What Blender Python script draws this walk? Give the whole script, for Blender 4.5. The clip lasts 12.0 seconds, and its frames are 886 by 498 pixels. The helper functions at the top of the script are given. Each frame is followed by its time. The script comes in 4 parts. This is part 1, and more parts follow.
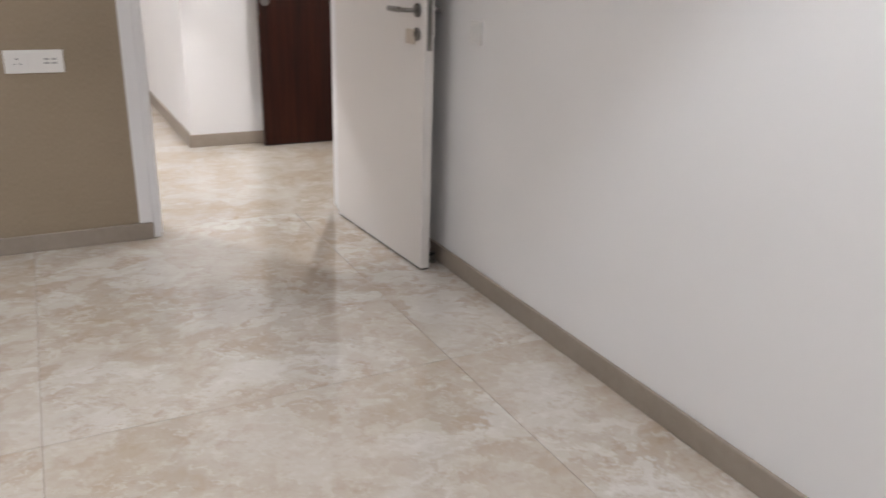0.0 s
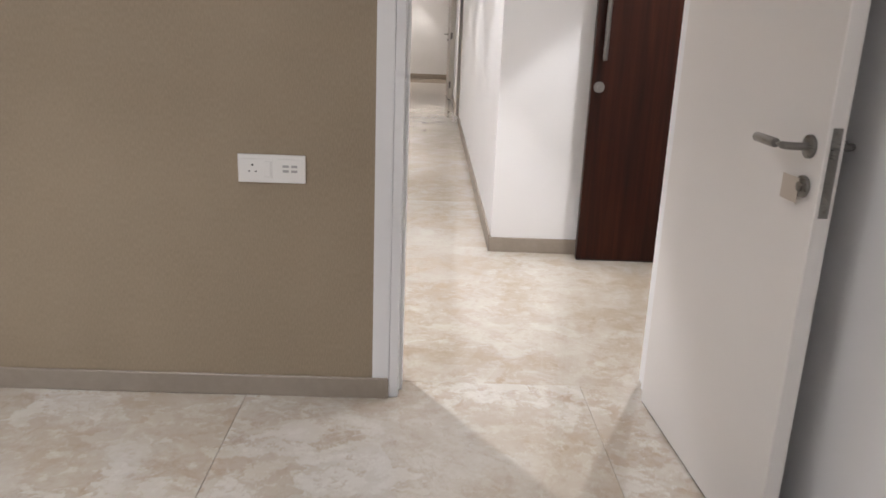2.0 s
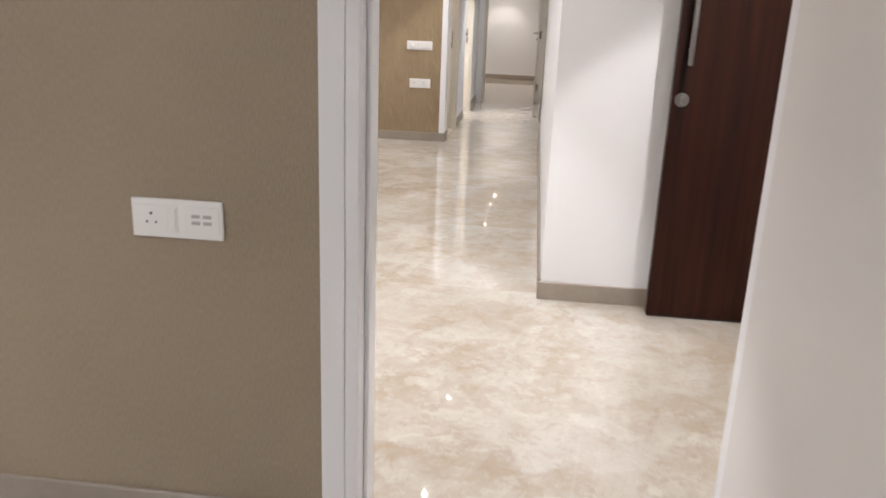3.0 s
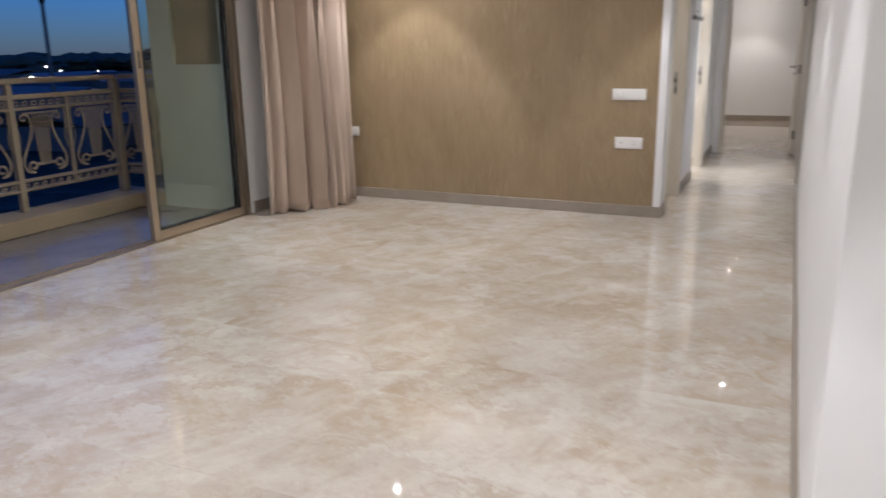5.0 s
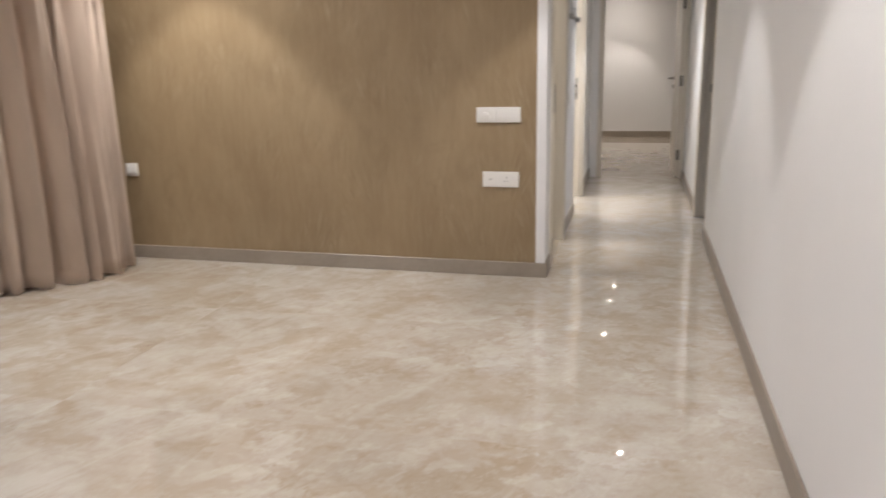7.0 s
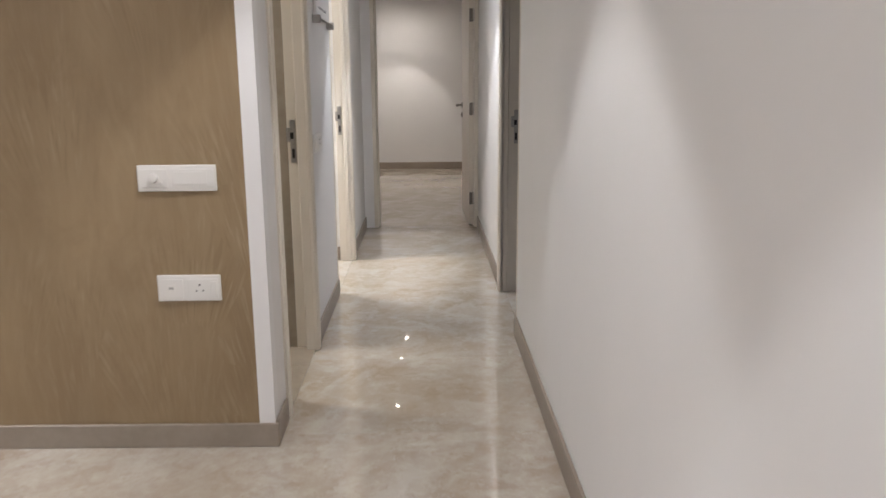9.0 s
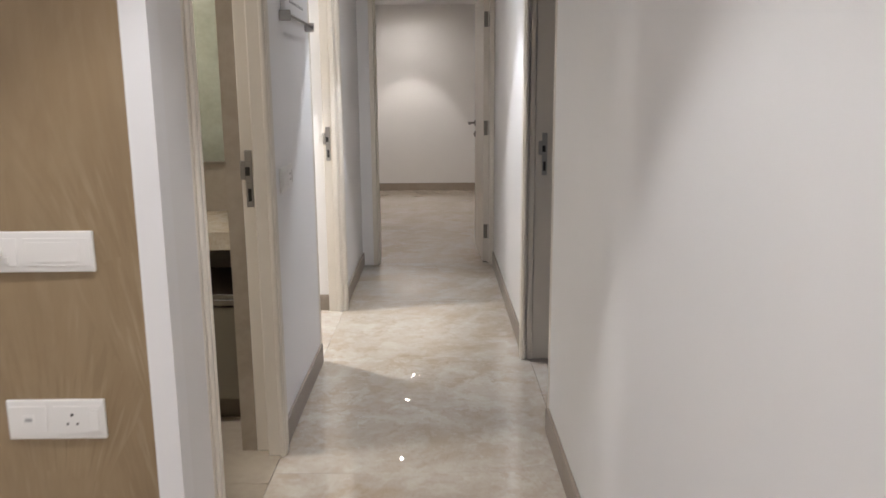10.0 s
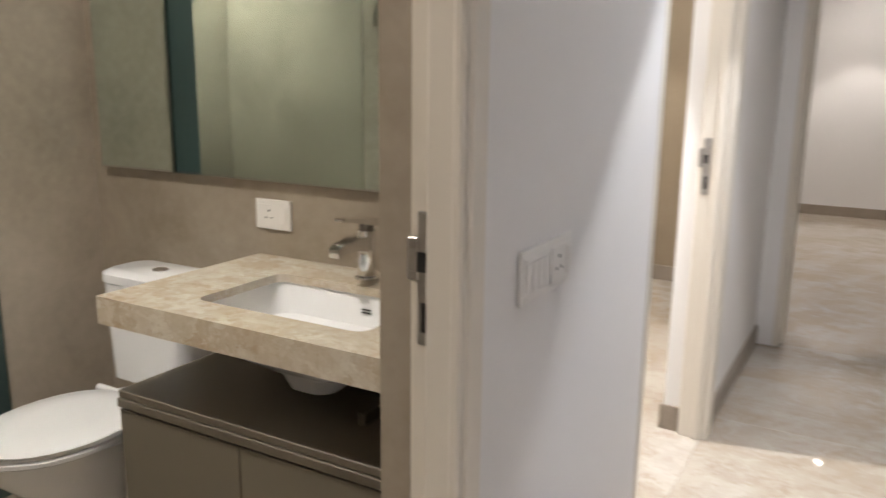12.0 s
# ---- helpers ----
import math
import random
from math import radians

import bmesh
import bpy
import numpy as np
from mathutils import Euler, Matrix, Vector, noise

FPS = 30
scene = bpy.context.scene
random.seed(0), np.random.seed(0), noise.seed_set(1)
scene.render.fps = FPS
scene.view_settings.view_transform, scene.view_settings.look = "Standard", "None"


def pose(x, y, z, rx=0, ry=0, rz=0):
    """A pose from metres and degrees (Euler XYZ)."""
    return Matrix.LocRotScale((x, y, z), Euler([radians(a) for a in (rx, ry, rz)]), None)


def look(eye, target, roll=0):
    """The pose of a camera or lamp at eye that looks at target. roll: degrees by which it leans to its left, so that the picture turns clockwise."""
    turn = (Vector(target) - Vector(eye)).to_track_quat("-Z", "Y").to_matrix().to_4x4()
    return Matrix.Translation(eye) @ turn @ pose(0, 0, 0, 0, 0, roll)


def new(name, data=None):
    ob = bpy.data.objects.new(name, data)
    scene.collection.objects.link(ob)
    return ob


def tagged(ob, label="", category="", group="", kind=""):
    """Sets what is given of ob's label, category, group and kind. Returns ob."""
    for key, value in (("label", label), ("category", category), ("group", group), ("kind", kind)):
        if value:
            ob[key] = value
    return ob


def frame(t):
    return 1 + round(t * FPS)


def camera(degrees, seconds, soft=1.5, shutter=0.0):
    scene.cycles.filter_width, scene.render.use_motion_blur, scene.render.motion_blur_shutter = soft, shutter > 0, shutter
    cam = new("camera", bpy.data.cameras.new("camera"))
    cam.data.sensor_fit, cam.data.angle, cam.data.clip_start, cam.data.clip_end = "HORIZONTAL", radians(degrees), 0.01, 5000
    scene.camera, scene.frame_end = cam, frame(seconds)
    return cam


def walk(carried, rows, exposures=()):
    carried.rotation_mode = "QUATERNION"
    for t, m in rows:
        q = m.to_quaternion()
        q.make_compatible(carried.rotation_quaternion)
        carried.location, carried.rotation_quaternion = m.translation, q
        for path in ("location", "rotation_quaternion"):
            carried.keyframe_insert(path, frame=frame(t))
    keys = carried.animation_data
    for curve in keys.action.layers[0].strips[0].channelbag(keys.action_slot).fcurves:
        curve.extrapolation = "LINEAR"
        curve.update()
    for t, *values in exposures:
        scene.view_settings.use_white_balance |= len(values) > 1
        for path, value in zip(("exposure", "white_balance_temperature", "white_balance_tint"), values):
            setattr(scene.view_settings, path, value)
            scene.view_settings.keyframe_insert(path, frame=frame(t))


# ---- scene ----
cam = camera(59.5, 12.0, 1.5, 0.35)
PATH = [
    (0, (-0.384, -3.692, 1.228), (0.485, -2.023, 0.55), 1.7),
    (0.5, (-0.268, -3.5, 1.236), (0.292, -1.7, 0.567), 0.9),
    (1, (-0.125, -3.218, 1.266), (0.174, -1.336, 0.661), 1.1),
    (1.5, (0.002, -2.897, 1.32), (0.137, -0.979, 0.768), 1.8),
    (2, (0.115, -2.536, 1.318), (0.162, -0.619, 0.749), 2.3),
    (2.5, (0.289, -2.122, 1.3), (0.234, -0.206, 0.728), 2.7),
    (2.7, (0.354, -1.953, 1.302), (0.232, -0.044, 0.72), 2.5),
    (4.3, (0.476, -0.369, 1.315), (-0.002, 1.5, 0.787), 0.5),
    (4.5, (0.461, -0.185, 1.321), (-0.088, 1.666, 0.801), -0.1),
    (5, (0.382, 0.183, 1.363), (-0.405, 1.952, 0.861), -0.8),
    (5.5, (0.269, 0.581, 1.385), (-0.72, 2.246, 0.885), -1.0),
    (6, (0.135, 1.008, 1.361), (-0.826, 2.695, 0.88), -1.5),
    (6.5, (0.045, 1.43, 1.293), (-0.732, 3.215, 0.834), -1.4),
    (7, (0.0, 1.942, 1.295), (-0.474, 3.828, 0.826), -1.1),
    (7.5, (-0.033, 2.364, 1.29), (-0.239, 4.301, 0.835), -1.2),
    (7.7, (-0.03, 2.553, 1.29), (-0.151, 4.498, 0.839), -1.1),
    (9.3, (0.058, 4.202, 1.306), (0.098, 6.158, 0.889), -0.4),
    (9.5, (0.061, 4.399, 1.303), (0.095, 6.356, 0.894), -0.3),
    (10, (0.076, 4.889, 1.315), (0.087, 6.85, 0.92), -0.4),
    (10.5, (0.109, 5.346, 1.313), (0.019, 7.307, 0.929), -0.6),
    (11, (0.102, 5.825, 1.318), (-0.114, 7.775, 0.926), -0.1),
    (11.3, (0.088, 6.118, 1.320), (-0.310, 8.036, 0.912), -0.2),
    (11.5, (0.101, 6.286, 1.327), (-0.455, 8.163, 0.912), -0.3),
    (11.7, (0.062, 6.450, 1.323), (-0.654, 8.274, 0.91), 0.0),
    (12, (-0.025, 6.668, 1.306), (-0.992, 8.367, 0.884), 0.7),
]
EXPOSURES = [
    (0, 0.05, 6450, 10), (1.0, 0.15, 6450, 10), (2.0, 0.12, 6450, 10), (2.6, 0.26, 6450, 10), (4.5, -0.10, 6350, 10), (5.0, -0.12, 6250, 10), (5.7, -0.10, 6500, 10), (6.5, 0.0, 6750, 10), (7.5, -0.15, 6500, 10),
    (9.5, -0.18, 6450, 10), (10.5, -0.08, 6400, 10), (12.0, 0.05, 6550, 10),
]
walk(cam, [(t, look(eye, target, roll)) for t, eye, target, roll in PATH], EXPOSURES)


# ---------------------------------------------------------------- light
def lamp_colour(r, g, b):
    return (r, g, b)


BATH = lamp_colour(1.0, 0.945, 0.88)
WARM = lamp_colour(0.98, 0.965, 0.985)
END = lamp_colour(1.03, 0.945, 0.88)
world = bpy.data.worlds.new("dusk")
scene.world = world
world.use_nodes = True
wn = world.node_tree.nodes
sky = wn.new("ShaderNodeTexSky")
sky.sky_type = "NISHITA"
sky.sun_disc = False
sky.sun_elevation = radians(6)
sky.sun_rotation = radians(150)
sky.ozone_density = 6.0
sky.air_density = 1.0
sky.dust_density = 0.2
blue = wn.new("ShaderNodeMix")
blue.data_type, blue.blend_type = "RGBA", "MULTIPLY"
blue.inputs[0].default_value = 1.0
blue.inputs[7].default_value = (0.50, 0.56, 0.98, 1.0)
world.node_tree.links.new(sky.outputs[0], blue.inputs[6])
world.node_tree.links.new(blue.outputs[2], wn["Background"].inputs[0])
wn["Background"].inputs[1].default_value = 0.15


# ---------------------------------------------------------------- materials
def rgba(c):
    return (c[0], c[1], c[2], 1.0)


class Mat:
    """A small builder round one Principled material."""

    def __init__(self, name, colour, rough=0.5, metal=0.0):
        self.m = bpy.data.materials.new(name)
        self.m.use_nodes = True
        self.n, self.l = self.m.node_tree.nodes, self.m.node_tree.links
        self.b = self.n["Principled BSDF"]
        self.b.inputs["Base Color"].default_value = rgba(colour)
        self.b.inputs["Roughness"].default_value = rough
        self.b.inputs["Metallic"].default_value = metal
        self.coord = None

    def place(self, scale=(1, 1, 1), shift=False):
        geo = self.n.new("ShaderNodeNewGeometry")
        mp = self.n.new("ShaderNodeMapping")
        mp.inputs["Scale"].default_value = scale
        self.l.new(geo.outputs["Position"], mp.inputs["Vector"])
        if shift:
            info = self.n.new("ShaderNodeObjectInfo")
            mul = self.n.new("ShaderNodeMath")
            mul.operation = "MULTIPLY"
            mul.inputs[1].default_value = 37.0
            self.l.new(info.outputs["Random"], mul.inputs[0])
            add = self.n.new("ShaderNodeVectorMath")
            self.l.new(mp.outputs[0], add.inputs[0])
            self.l.new(mul.outputs[0], add.inputs[1])
            return add.outputs[0]
        return mp.outputs[0]

    def noise(self, vec, scale, detail=4.0, rough=0.55, warp=0.0):
        t = self.n.new("ShaderNodeTexNoise")
        t.inputs["Scale"].default_value = scale
        t.inputs["Detail"].default_value = detail
        t.inputs["Roughness"].default_value = rough
        t.inputs["Distortion"].default_value = warp
        self.l.new(vec, t.inputs["Vector"])
        return t.outputs["Fac"]

    def ramp(self, fac, stops):
        r = self.n.new("ShaderNodeValToRGB")
        while len(r.color_ramp.elements) < len(stops):
            r.color_ramp.elements.new(0.5)
        for e, (p, c) in zip(r.color_ramp.elements, stops):
            e.position = p
            e.color = rgba(c) if not isinstance(c, float) else (c, c, c, 1.0)
        self.l.new(fac, r.inputs[0])
        return r.outputs[0]

    def mix(self, fac, a, b, mode="MIX"):
        x = self.n.new("ShaderNodeMix")
        x.data_type, x.blend_type = "RGBA", mode
        for sock, v in ((x.inputs[0], fac), (x.inputs[6], a), (x.inputs[7], b)):
            if isinstance(v, (int, float)):
                sock.default_value = v
            elif isinstance(v, tuple):
                sock.default_value = rgba(v)
            else:
                self.l.new(v, sock)
        return x.outputs[2]

    def colour(self, out):
        self.l.new(out, self.b.inputs["Base Color"])
        return self

    def rough(self, out):
        self.l.new(out, self.b.inputs["Roughness"])
        return self

    def bump(self, fac, strength=0.2, distance=0.002):
        u = self.n.new("ShaderNodeBump")
        u.inputs["Strength"].default_value = strength
        u.inputs["Distance"].default_value = distance
        self.l.new(fac, u.inputs["Height"])
        self.l.new(u.outputs[0], self.b.inputs["Normal"])
        return self


def paint(name, colour, rough=0.55, vary=0.04, bump=0.12):
    """Rolled wall paint: faint blotches and an orange-peel relief."""
    k = Mat(name, colour, rough)
    v = k.place()
    lo = tuple(c * (1 - vary) for c in colour)
    k.colour(k.mix(k.ramp(k.noise(v, 1.3, 5), [(0.3, 0.0), (0.7, 1.0)]), lo, colour))
    k.bump(k.noise(v, 420, 2), bump, 0.0008)
    return k.m


def marble(name, shift=True, rough=0.016, tint=(1, 1, 1), scale=1.0, breccia=1.0, streak=0.3):
    """Polished cream breccia marble: soft clouds, broken angular patches, pale flecks and hairline veins."""
    k = Mat(name, (0.6, 0.5, 0.4), rough)
    src = k.place((1, 1, 1), shift)
    rot = k.n.new("ShaderNodeMapping")
    rot.inputs["Rotation"].default_value = (0, 0, radians(32))
    rot.inputs["Scale"].default_value = (0.95 * scale, 1.12 * scale, scale)
    k.l.new(src, rot.inputs["Vector"])
    v = rot.outputs[0]
    wob = k.n.new("ShaderNodeTexNoise")
    wob.inputs["Scale"].default_value = 2.6
    wob.inputs["Detail"].default_value = 5
    wob.inputs["Roughness"].default_value = 0.52
    k.l.new(v, wob.inputs["Vector"])
    bent = k.n.new("ShaderNodeVectorMath")
    bent.operation = "MULTIPLY_ADD"
    bent.inputs[1].default_value = (0.75, 0.75, 0.75)
    k.l.new(wob.outputs["Color"], bent.inputs[0])
    k.l.new(v, bent.inputs[2])

    def cells(scale_, soft):
        c = k.n.new("ShaderNodeTexVoronoi")
        c.feature = "SMOOTH_F1"
        c.inputs["Smoothness"].default_value = soft
        c.inputs["Scale"].default_value = scale_
        k.l.new(bent.outputs[0], c.inputs["Vector"])
        g = k.n.new("ShaderNodeSeparateColor")
        k.l.new(c.outputs["Color"], g.inputs[0])
        return g.outputs[0]

    big = k.noise(v, 1.1, 3, 0.5, 0.3)
    mid = k.noise(v, 2.7, 6, 0.66, 1.1)
    small = k.noise(v, 7.5, 7, 0.70, 0.9)
    fine = k.noise(v, 42.0, 4, 0.6, 0.2)

    def t(c):
        return tuple(p * q for p, q in zip(c, tint))
    base = k.ramp(big, [(0.30, t((0.500, 0.432, 0.356))), (0.50, t((0.555, 0.494, 0.424))), (0.70, t((0.600, 0.552, 0.492)))])
    patch = k.ramp(cells(1.7, 0.6), [(0.15, t((0.440, 0.358, 0.276))), (0.38, t((0.530, 0.462, 0.388))), (0.62, t((0.572, 0.540, 0.500))), (0.88, t((0.655, 0.622, 0.575)))])
    col = k.mix(0.42, base, patch)
    chips = k.ramp(cells(4.6, 0.38), [(0.2, t((0.440, 0.356, 0.274))), (0.4, t((0.540, 0.476, 0.404))), (0.6, t((0.580, 0.538, 0.486))), (0.85, t((0.670, 0.634, 0.584)))])
    col = k.mix(0.34, col, chips)
    col = k.mix(k.ramp(mid, [(0.30, 0.55), (0.40, 0.26), (0.52, 0.0)]), col, t((0.445, 0.358, 0.272)))
    col = k.mix(k.ramp(mid, [(0.54, 0.0), (0.66, 0.30), (0.78, 0.60)]), col, t((0.628, 0.596, 0.552)))
    col = k.mix(k.ramp(small, [(0.30, 0.50), (0.37, 0.22), (0.43, 0.0)]), col, t((0.430, 0.335, 0.250)))
    col = k.mix(k.ramp(small, [(0.60, 0.0), (0.66, 0.22), (0.74, 0.55)]), col, t((0.668, 0.640, 0.598)))
    flake = k.noise(v, 19.0, 6, 0.68, 0.7)
    col = k.mix(k.ramp(flake, [(0.26, 0.50), (0.34, 0.20), (0.39, 0.0)]), col, t((0.410, 0.318, 0.240)))
    col = k.mix(k.ramp(flake, [(0.58, 0.0), (0.65, 0.24), (0.74, 0.55)]), col, t((0.672, 0.645, 0.605)))
    col = k.mix(k.ramp(fine, [(0.35, 0.25), (0.52, 0.0)]), col, t((0.470, 0.395, 0.315)))
    where = k.noise(v, 0.9, 3, 0.5, 0.2)
    vein = k.noise(v, 1.5, 7, 0.66, 1.4)
    thread = k.mix(k.ramp(where, [(0.42, 0.0), (0.58, 1.0)]), (0.0, 0.0, 0.0), k.ramp(vein, [(0.487, 0.0), (0.494, 0.50), (0.501, 0.0)]))
    col = k.mix(thread, col, t((0.380, 0.288, 0.212)))
    vein2 = k.noise(v, 3.1, 6, 0.64, 1.2)
    col = k.mix(k.ramp(vein2, [(0.491, 0.0), (0.497, 0.20), (0.503, 0.0)]), col, t((0.690, 0.662, 0.615)))

    rag = k.n.new("ShaderNodeTexNoise")
    rag.inputs["Scale"].default_value = 8.0
    rag.inputs["Detail"].default_value = 6
    rag.inputs["Roughness"].default_value = 0.72
    k.l.new(v, rag.inputs["Vector"])

    def chips_of(scale_, feature, amount):
        """Sharp-edged broken pieces on a gently bent ground."""
        bend = k.n.new("ShaderNodeVectorMath")
        bend.operation = "MULTIPLY_ADD"
        bend.inputs[1].default_value = (amount, amount, amount)
        k.l.new(wob.outputs["Color"], bend.inputs[0])
        fray = k.n.new("ShaderNodeVectorMath")
        fray.operation = "MULTIPLY_ADD"
        fray.inputs[1].default_value = (0.30, 0.30, 0.30)
        k.l.new(rag.outputs["Color"], fray.inputs[0])
        k.l.new(v, fray.inputs[2])
        k.l.new(fray.outputs[0], bend.inputs[2])
        c = k.n.new("ShaderNodeTexVoronoi")
        c.feature = feature
        c.inputs["Scale"].default_value = scale_
        k.l.new(bend.outputs[0], c.inputs["Vector"])
        if feature == "DISTANCE_TO_EDGE":
            return c.outputs["Distance"]
        g = k.n.new("ShaderNodeSeparateColor")
        k.l.new(c.outputs["Color"], g.inputs[0])
        return g.outputs[0]

    zone = k.ramp(k.noise(v, 1.25, 4, 0.6, 0.5), [(0.36, 0.25 * breccia), (0.60, breccia)])

    def gated(fac):
        return k.mix(zone, (0.0, 0.0, 0.0), fac)
    shard = chips_of(4.2, "F1", 0.45)
    col = k.mix(gated(k.ramp(shard, [(0.60, 0.0), (0.74, 0.36), (1.0, 0.55)])), col, t((0.690, 0.670, 0.645)))
    col = k.mix(gated(k.ramp(shard, [(0.0, 0.42), (0.14, 0.28), (0.24, 0.0)])), col, t((0.450, 0.355, 0.265)))
    splint = chips_of(11.0, "F1", 0.34)
    col = k.mix(gated(k.ramp(splint, [(0.68, 0.0), (0.80, 0.24), (1.0, 0.44)])), col, t((0.720, 0.695, 0.655)))
    col = k.mix(gated(k.ramp(splint, [(0.0, 0.38), (0.12, 0.22), (0.20, 0.0)])), col, t((0.450, 0.335, 0.235)))
    grit = chips_of(31.0, "F1", 0.20)
    col = k.mix(gated(k.ramp(grit, [(0.84, 0.0), (0.88, 0.40)])), col, t((0.730, 0.705, 0.665)))
    col = k.mix(gated(k.ramp(grit, [(0.06, 0.40), (0.10, 0.0)])), col, t((0.400, 0.295, 0.205)))
    crack = k.ramp(chips_of(4.2, "DISTANCE_TO_EDGE", 0.45), [(0.0, 0.70), (0.010, 0.36), (0.026, 0.0)])
    broken = k.ramp(k.noise(v, 5.0, 3, 0.6), [(0.52, 0.0), (0.62, 1.0)])
    col = k.mix(gated(k.mix(broken, (0.0, 0.0, 0.0), crack)), col, t((0.360, 0.275, 0.205)))
    sweep = k.n.new("ShaderNodeMapping")
    sweep.vector_type = "TEXTURE"
    sweep.inputs["Rotation"].default_value = (0, 0, radians(68))
    sweep.inputs["Scale"].default_value = (1.5, 0.48, 1.0)
    k.l.new(src, sweep.inputs["Vector"])
    drift = k.noise(sweep.outputs[0], 1.5, 6, 0.62, 0.9)
    col = k.mix(k.ramp(drift, [(0.54, 0.0), (0.62, 0.7 * streak), (0.74, streak)]), col, t((0.700, 0.675, 0.635)))
    col = k.mix(k.ramp(drift, [(0.28, streak), (0.38, 0.6 * streak), (0.46, 0.0)]), col, t((0.440, 0.352, 0.265)))
    k.colour(col)
    k.rough(k.ramp(small, [(0.3, rough * 0.8), (0.7, rough * 1.5)]))
    k.b.inputs["Specular IOR Level"].default_value = 1.0
    return k.m


M_FLOOR = marble("cream_breccia_marble", tint=(0.87, 0.86, 0.845), streak=0.16)
M_FLOOR_SWEPT = marble("cream_swept_marble", tint=(0.83, 0.81, 0.78), breccia=0.75, streak=0.40)
M_WHITE = paint("white_wall_paint", (0.80, 0.785, 0.775))
M_CEIL = paint("ceiling_paint", (0.80, 0.79, 0.77))
M_FRAME = paint("cream_white_lacquer", (0.70, 0.645, 0.565), 0.32, 0.02, 0.04)
M_BRIGHT = paint("white_lacquer", (0.80, 0.79, 0.79), 0.35, 0.02, 0.04)


def wallpaper():
    k = Mat("taupe_woven_wallpaper", (0.3, 0.23, 0.16), 0.62)
    v = k.place((1, 1, 1))
    weave = k.noise(k.place((260, 260, 60)), 1.0, 3)
    blot = k.noise(v, 1.6, 5)
    col = k.mix(k.ramp(blot, [(0.3, 0.0), (0.7, 1.0)]), (0.265, 0.205, 0.138), (0.315, 0.248, 0.172))
    col = k.mix(k.ramp(weave, [(0.4, 0.0), (0.62, 0.30)]), col, (0.40, 0.33, 0.24))
    k.colour(col).bump(weave, 0.25, 0.0012)
    return k.m


def veneer():
    """Golden-brown wall finish with flame-like upright grain."""
    k = Mat("golden_brown_grained_wallpaper", (0.3, 0.22, 0.12), 0.42)
    v = k.place((1, 1, 1))
    wav = k.n.new("ShaderNodeTexWave")
    wav.wave_type, wav.bands_direction = "BANDS", "X"
    wav.inputs["Scale"].default_value = 5.0
    wav.inputs["Distortion"].default_value = 14.0
    wav.inputs["Detail"].default_value = 3.0
    wav.inputs["Detail Scale"].default_value = 1.2
    k.l.new(k.place((1, 1, 0.30)), wav.inputs["Vector"])
    line = k.noise(k.place((150, 150, 5)), 1.0, 4, 0.6)
    blot = k.noise(k.place((1, 1, 0.5)), 2.2, 5)
    col = k.mix(k.ramp(blot, [(0.3, 0.0), (0.7, 1.0)]), (0.255, 0.178, 0.098), (0.335, 0.245, 0.143))
    col = k.mix(k.ramp(wav.outputs["Fac"], [(0.5, 0.0), (1.0, 0.10)]), col, (0.42, 0.325, 0.21))
    def calc(op, a, b):
        q = k.n.new("ShaderNodeMath")
        q.operation = op
        for sock, val in ((q.inputs[0], a), (q.inputs[1], b)):
            if isinstance(val, float):
                sock.default_value = val
            else:
                k.l.new(val, sock)
        return q.outputs[0]

    # brush strokes that open like fans, each tuft about a third of a metre tall
    tuft = k.n.new("ShaderNodeTexVoronoi")
    tuft.inputs["Scale"].default_value = 1.0
    k.l.new(k.place((3.0, 0.001, 2.2)), tuft.inputs["Vector"])
    off = k.n.new("ShaderNodeVectorMath")
    off.operation = "SUBTRACT"
    k.l.new(k.place((3.0, 0.001, 2.2)), off.inputs[0])
    k.l.new(tuft.outputs["Position"], off.inputs[1])
    xyz = k.n.new("ShaderNodeSeparateXYZ")
    k.l.new(off.outputs[0], xyz.inputs[0])
    hue = k.n.new("ShaderNodeSeparateColor")
    k.l.new(tuft.outputs["Color"], hue.inputs[0])
    lean = calc("MULTIPLY", calc("SUBTRACT", hue.outputs[0], 0.5), 0.9)
    angle = calc("ARCTAN2", calc("ADD", xyz.outputs[0], lean), calc("ADD", xyz.outputs[2], 1.25))
    pack = k.n.new("ShaderNodeCombineXYZ")
    k.l.new(calc("MULTIPLY", angle, 34.0), pack.inputs[0])
    k.l.new(calc("MULTIPLY", xyz.outputs[2], 3.2), pack.inputs[1])
    k.l.new(calc("MULTIPLY", hue.outputs[1], 40.0), pack.inputs[2])
    stroke = k.noise(pack.outputs[0], 1.0, 2, 0.5, 0.25)
    gate = k.noise(k.place((1, 1, 1)), 2.4, 3)
    edge = k.ramp(tuft.outputs["Distance"], [(0.40, 1.0), (0.62, 0.25)])
    held = k.mix(k.ramp(gate, [(0.40, 0.15), (0.62, 1.0)]), (0.0, 0.0, 0.0), edge)
    col = k.mix(k.mix(held, (0.0, 0.0, 0.0), k.ramp(stroke, [(0.56, 0.0), (0.63, 0.28), (0.72, 0.50)])), col, (0.44, 0.355, 0.245))
    col = k.mix(k.mix(held, (0.0, 0.0, 0.0), k.ramp(stroke, [(0.36, 0.45), (0.45, 0.0)])), col, (0.215, 0.150, 0.082))
    col = k.mix(k.ramp(line, [(0.45, 0.0), (0.7, 0.06)]), col, (0.41, 0.31, 0.19))
    blot2 = k.noise(k.place((1, 1, 0.45)), 6.5, 5, 0.65, 0.8)
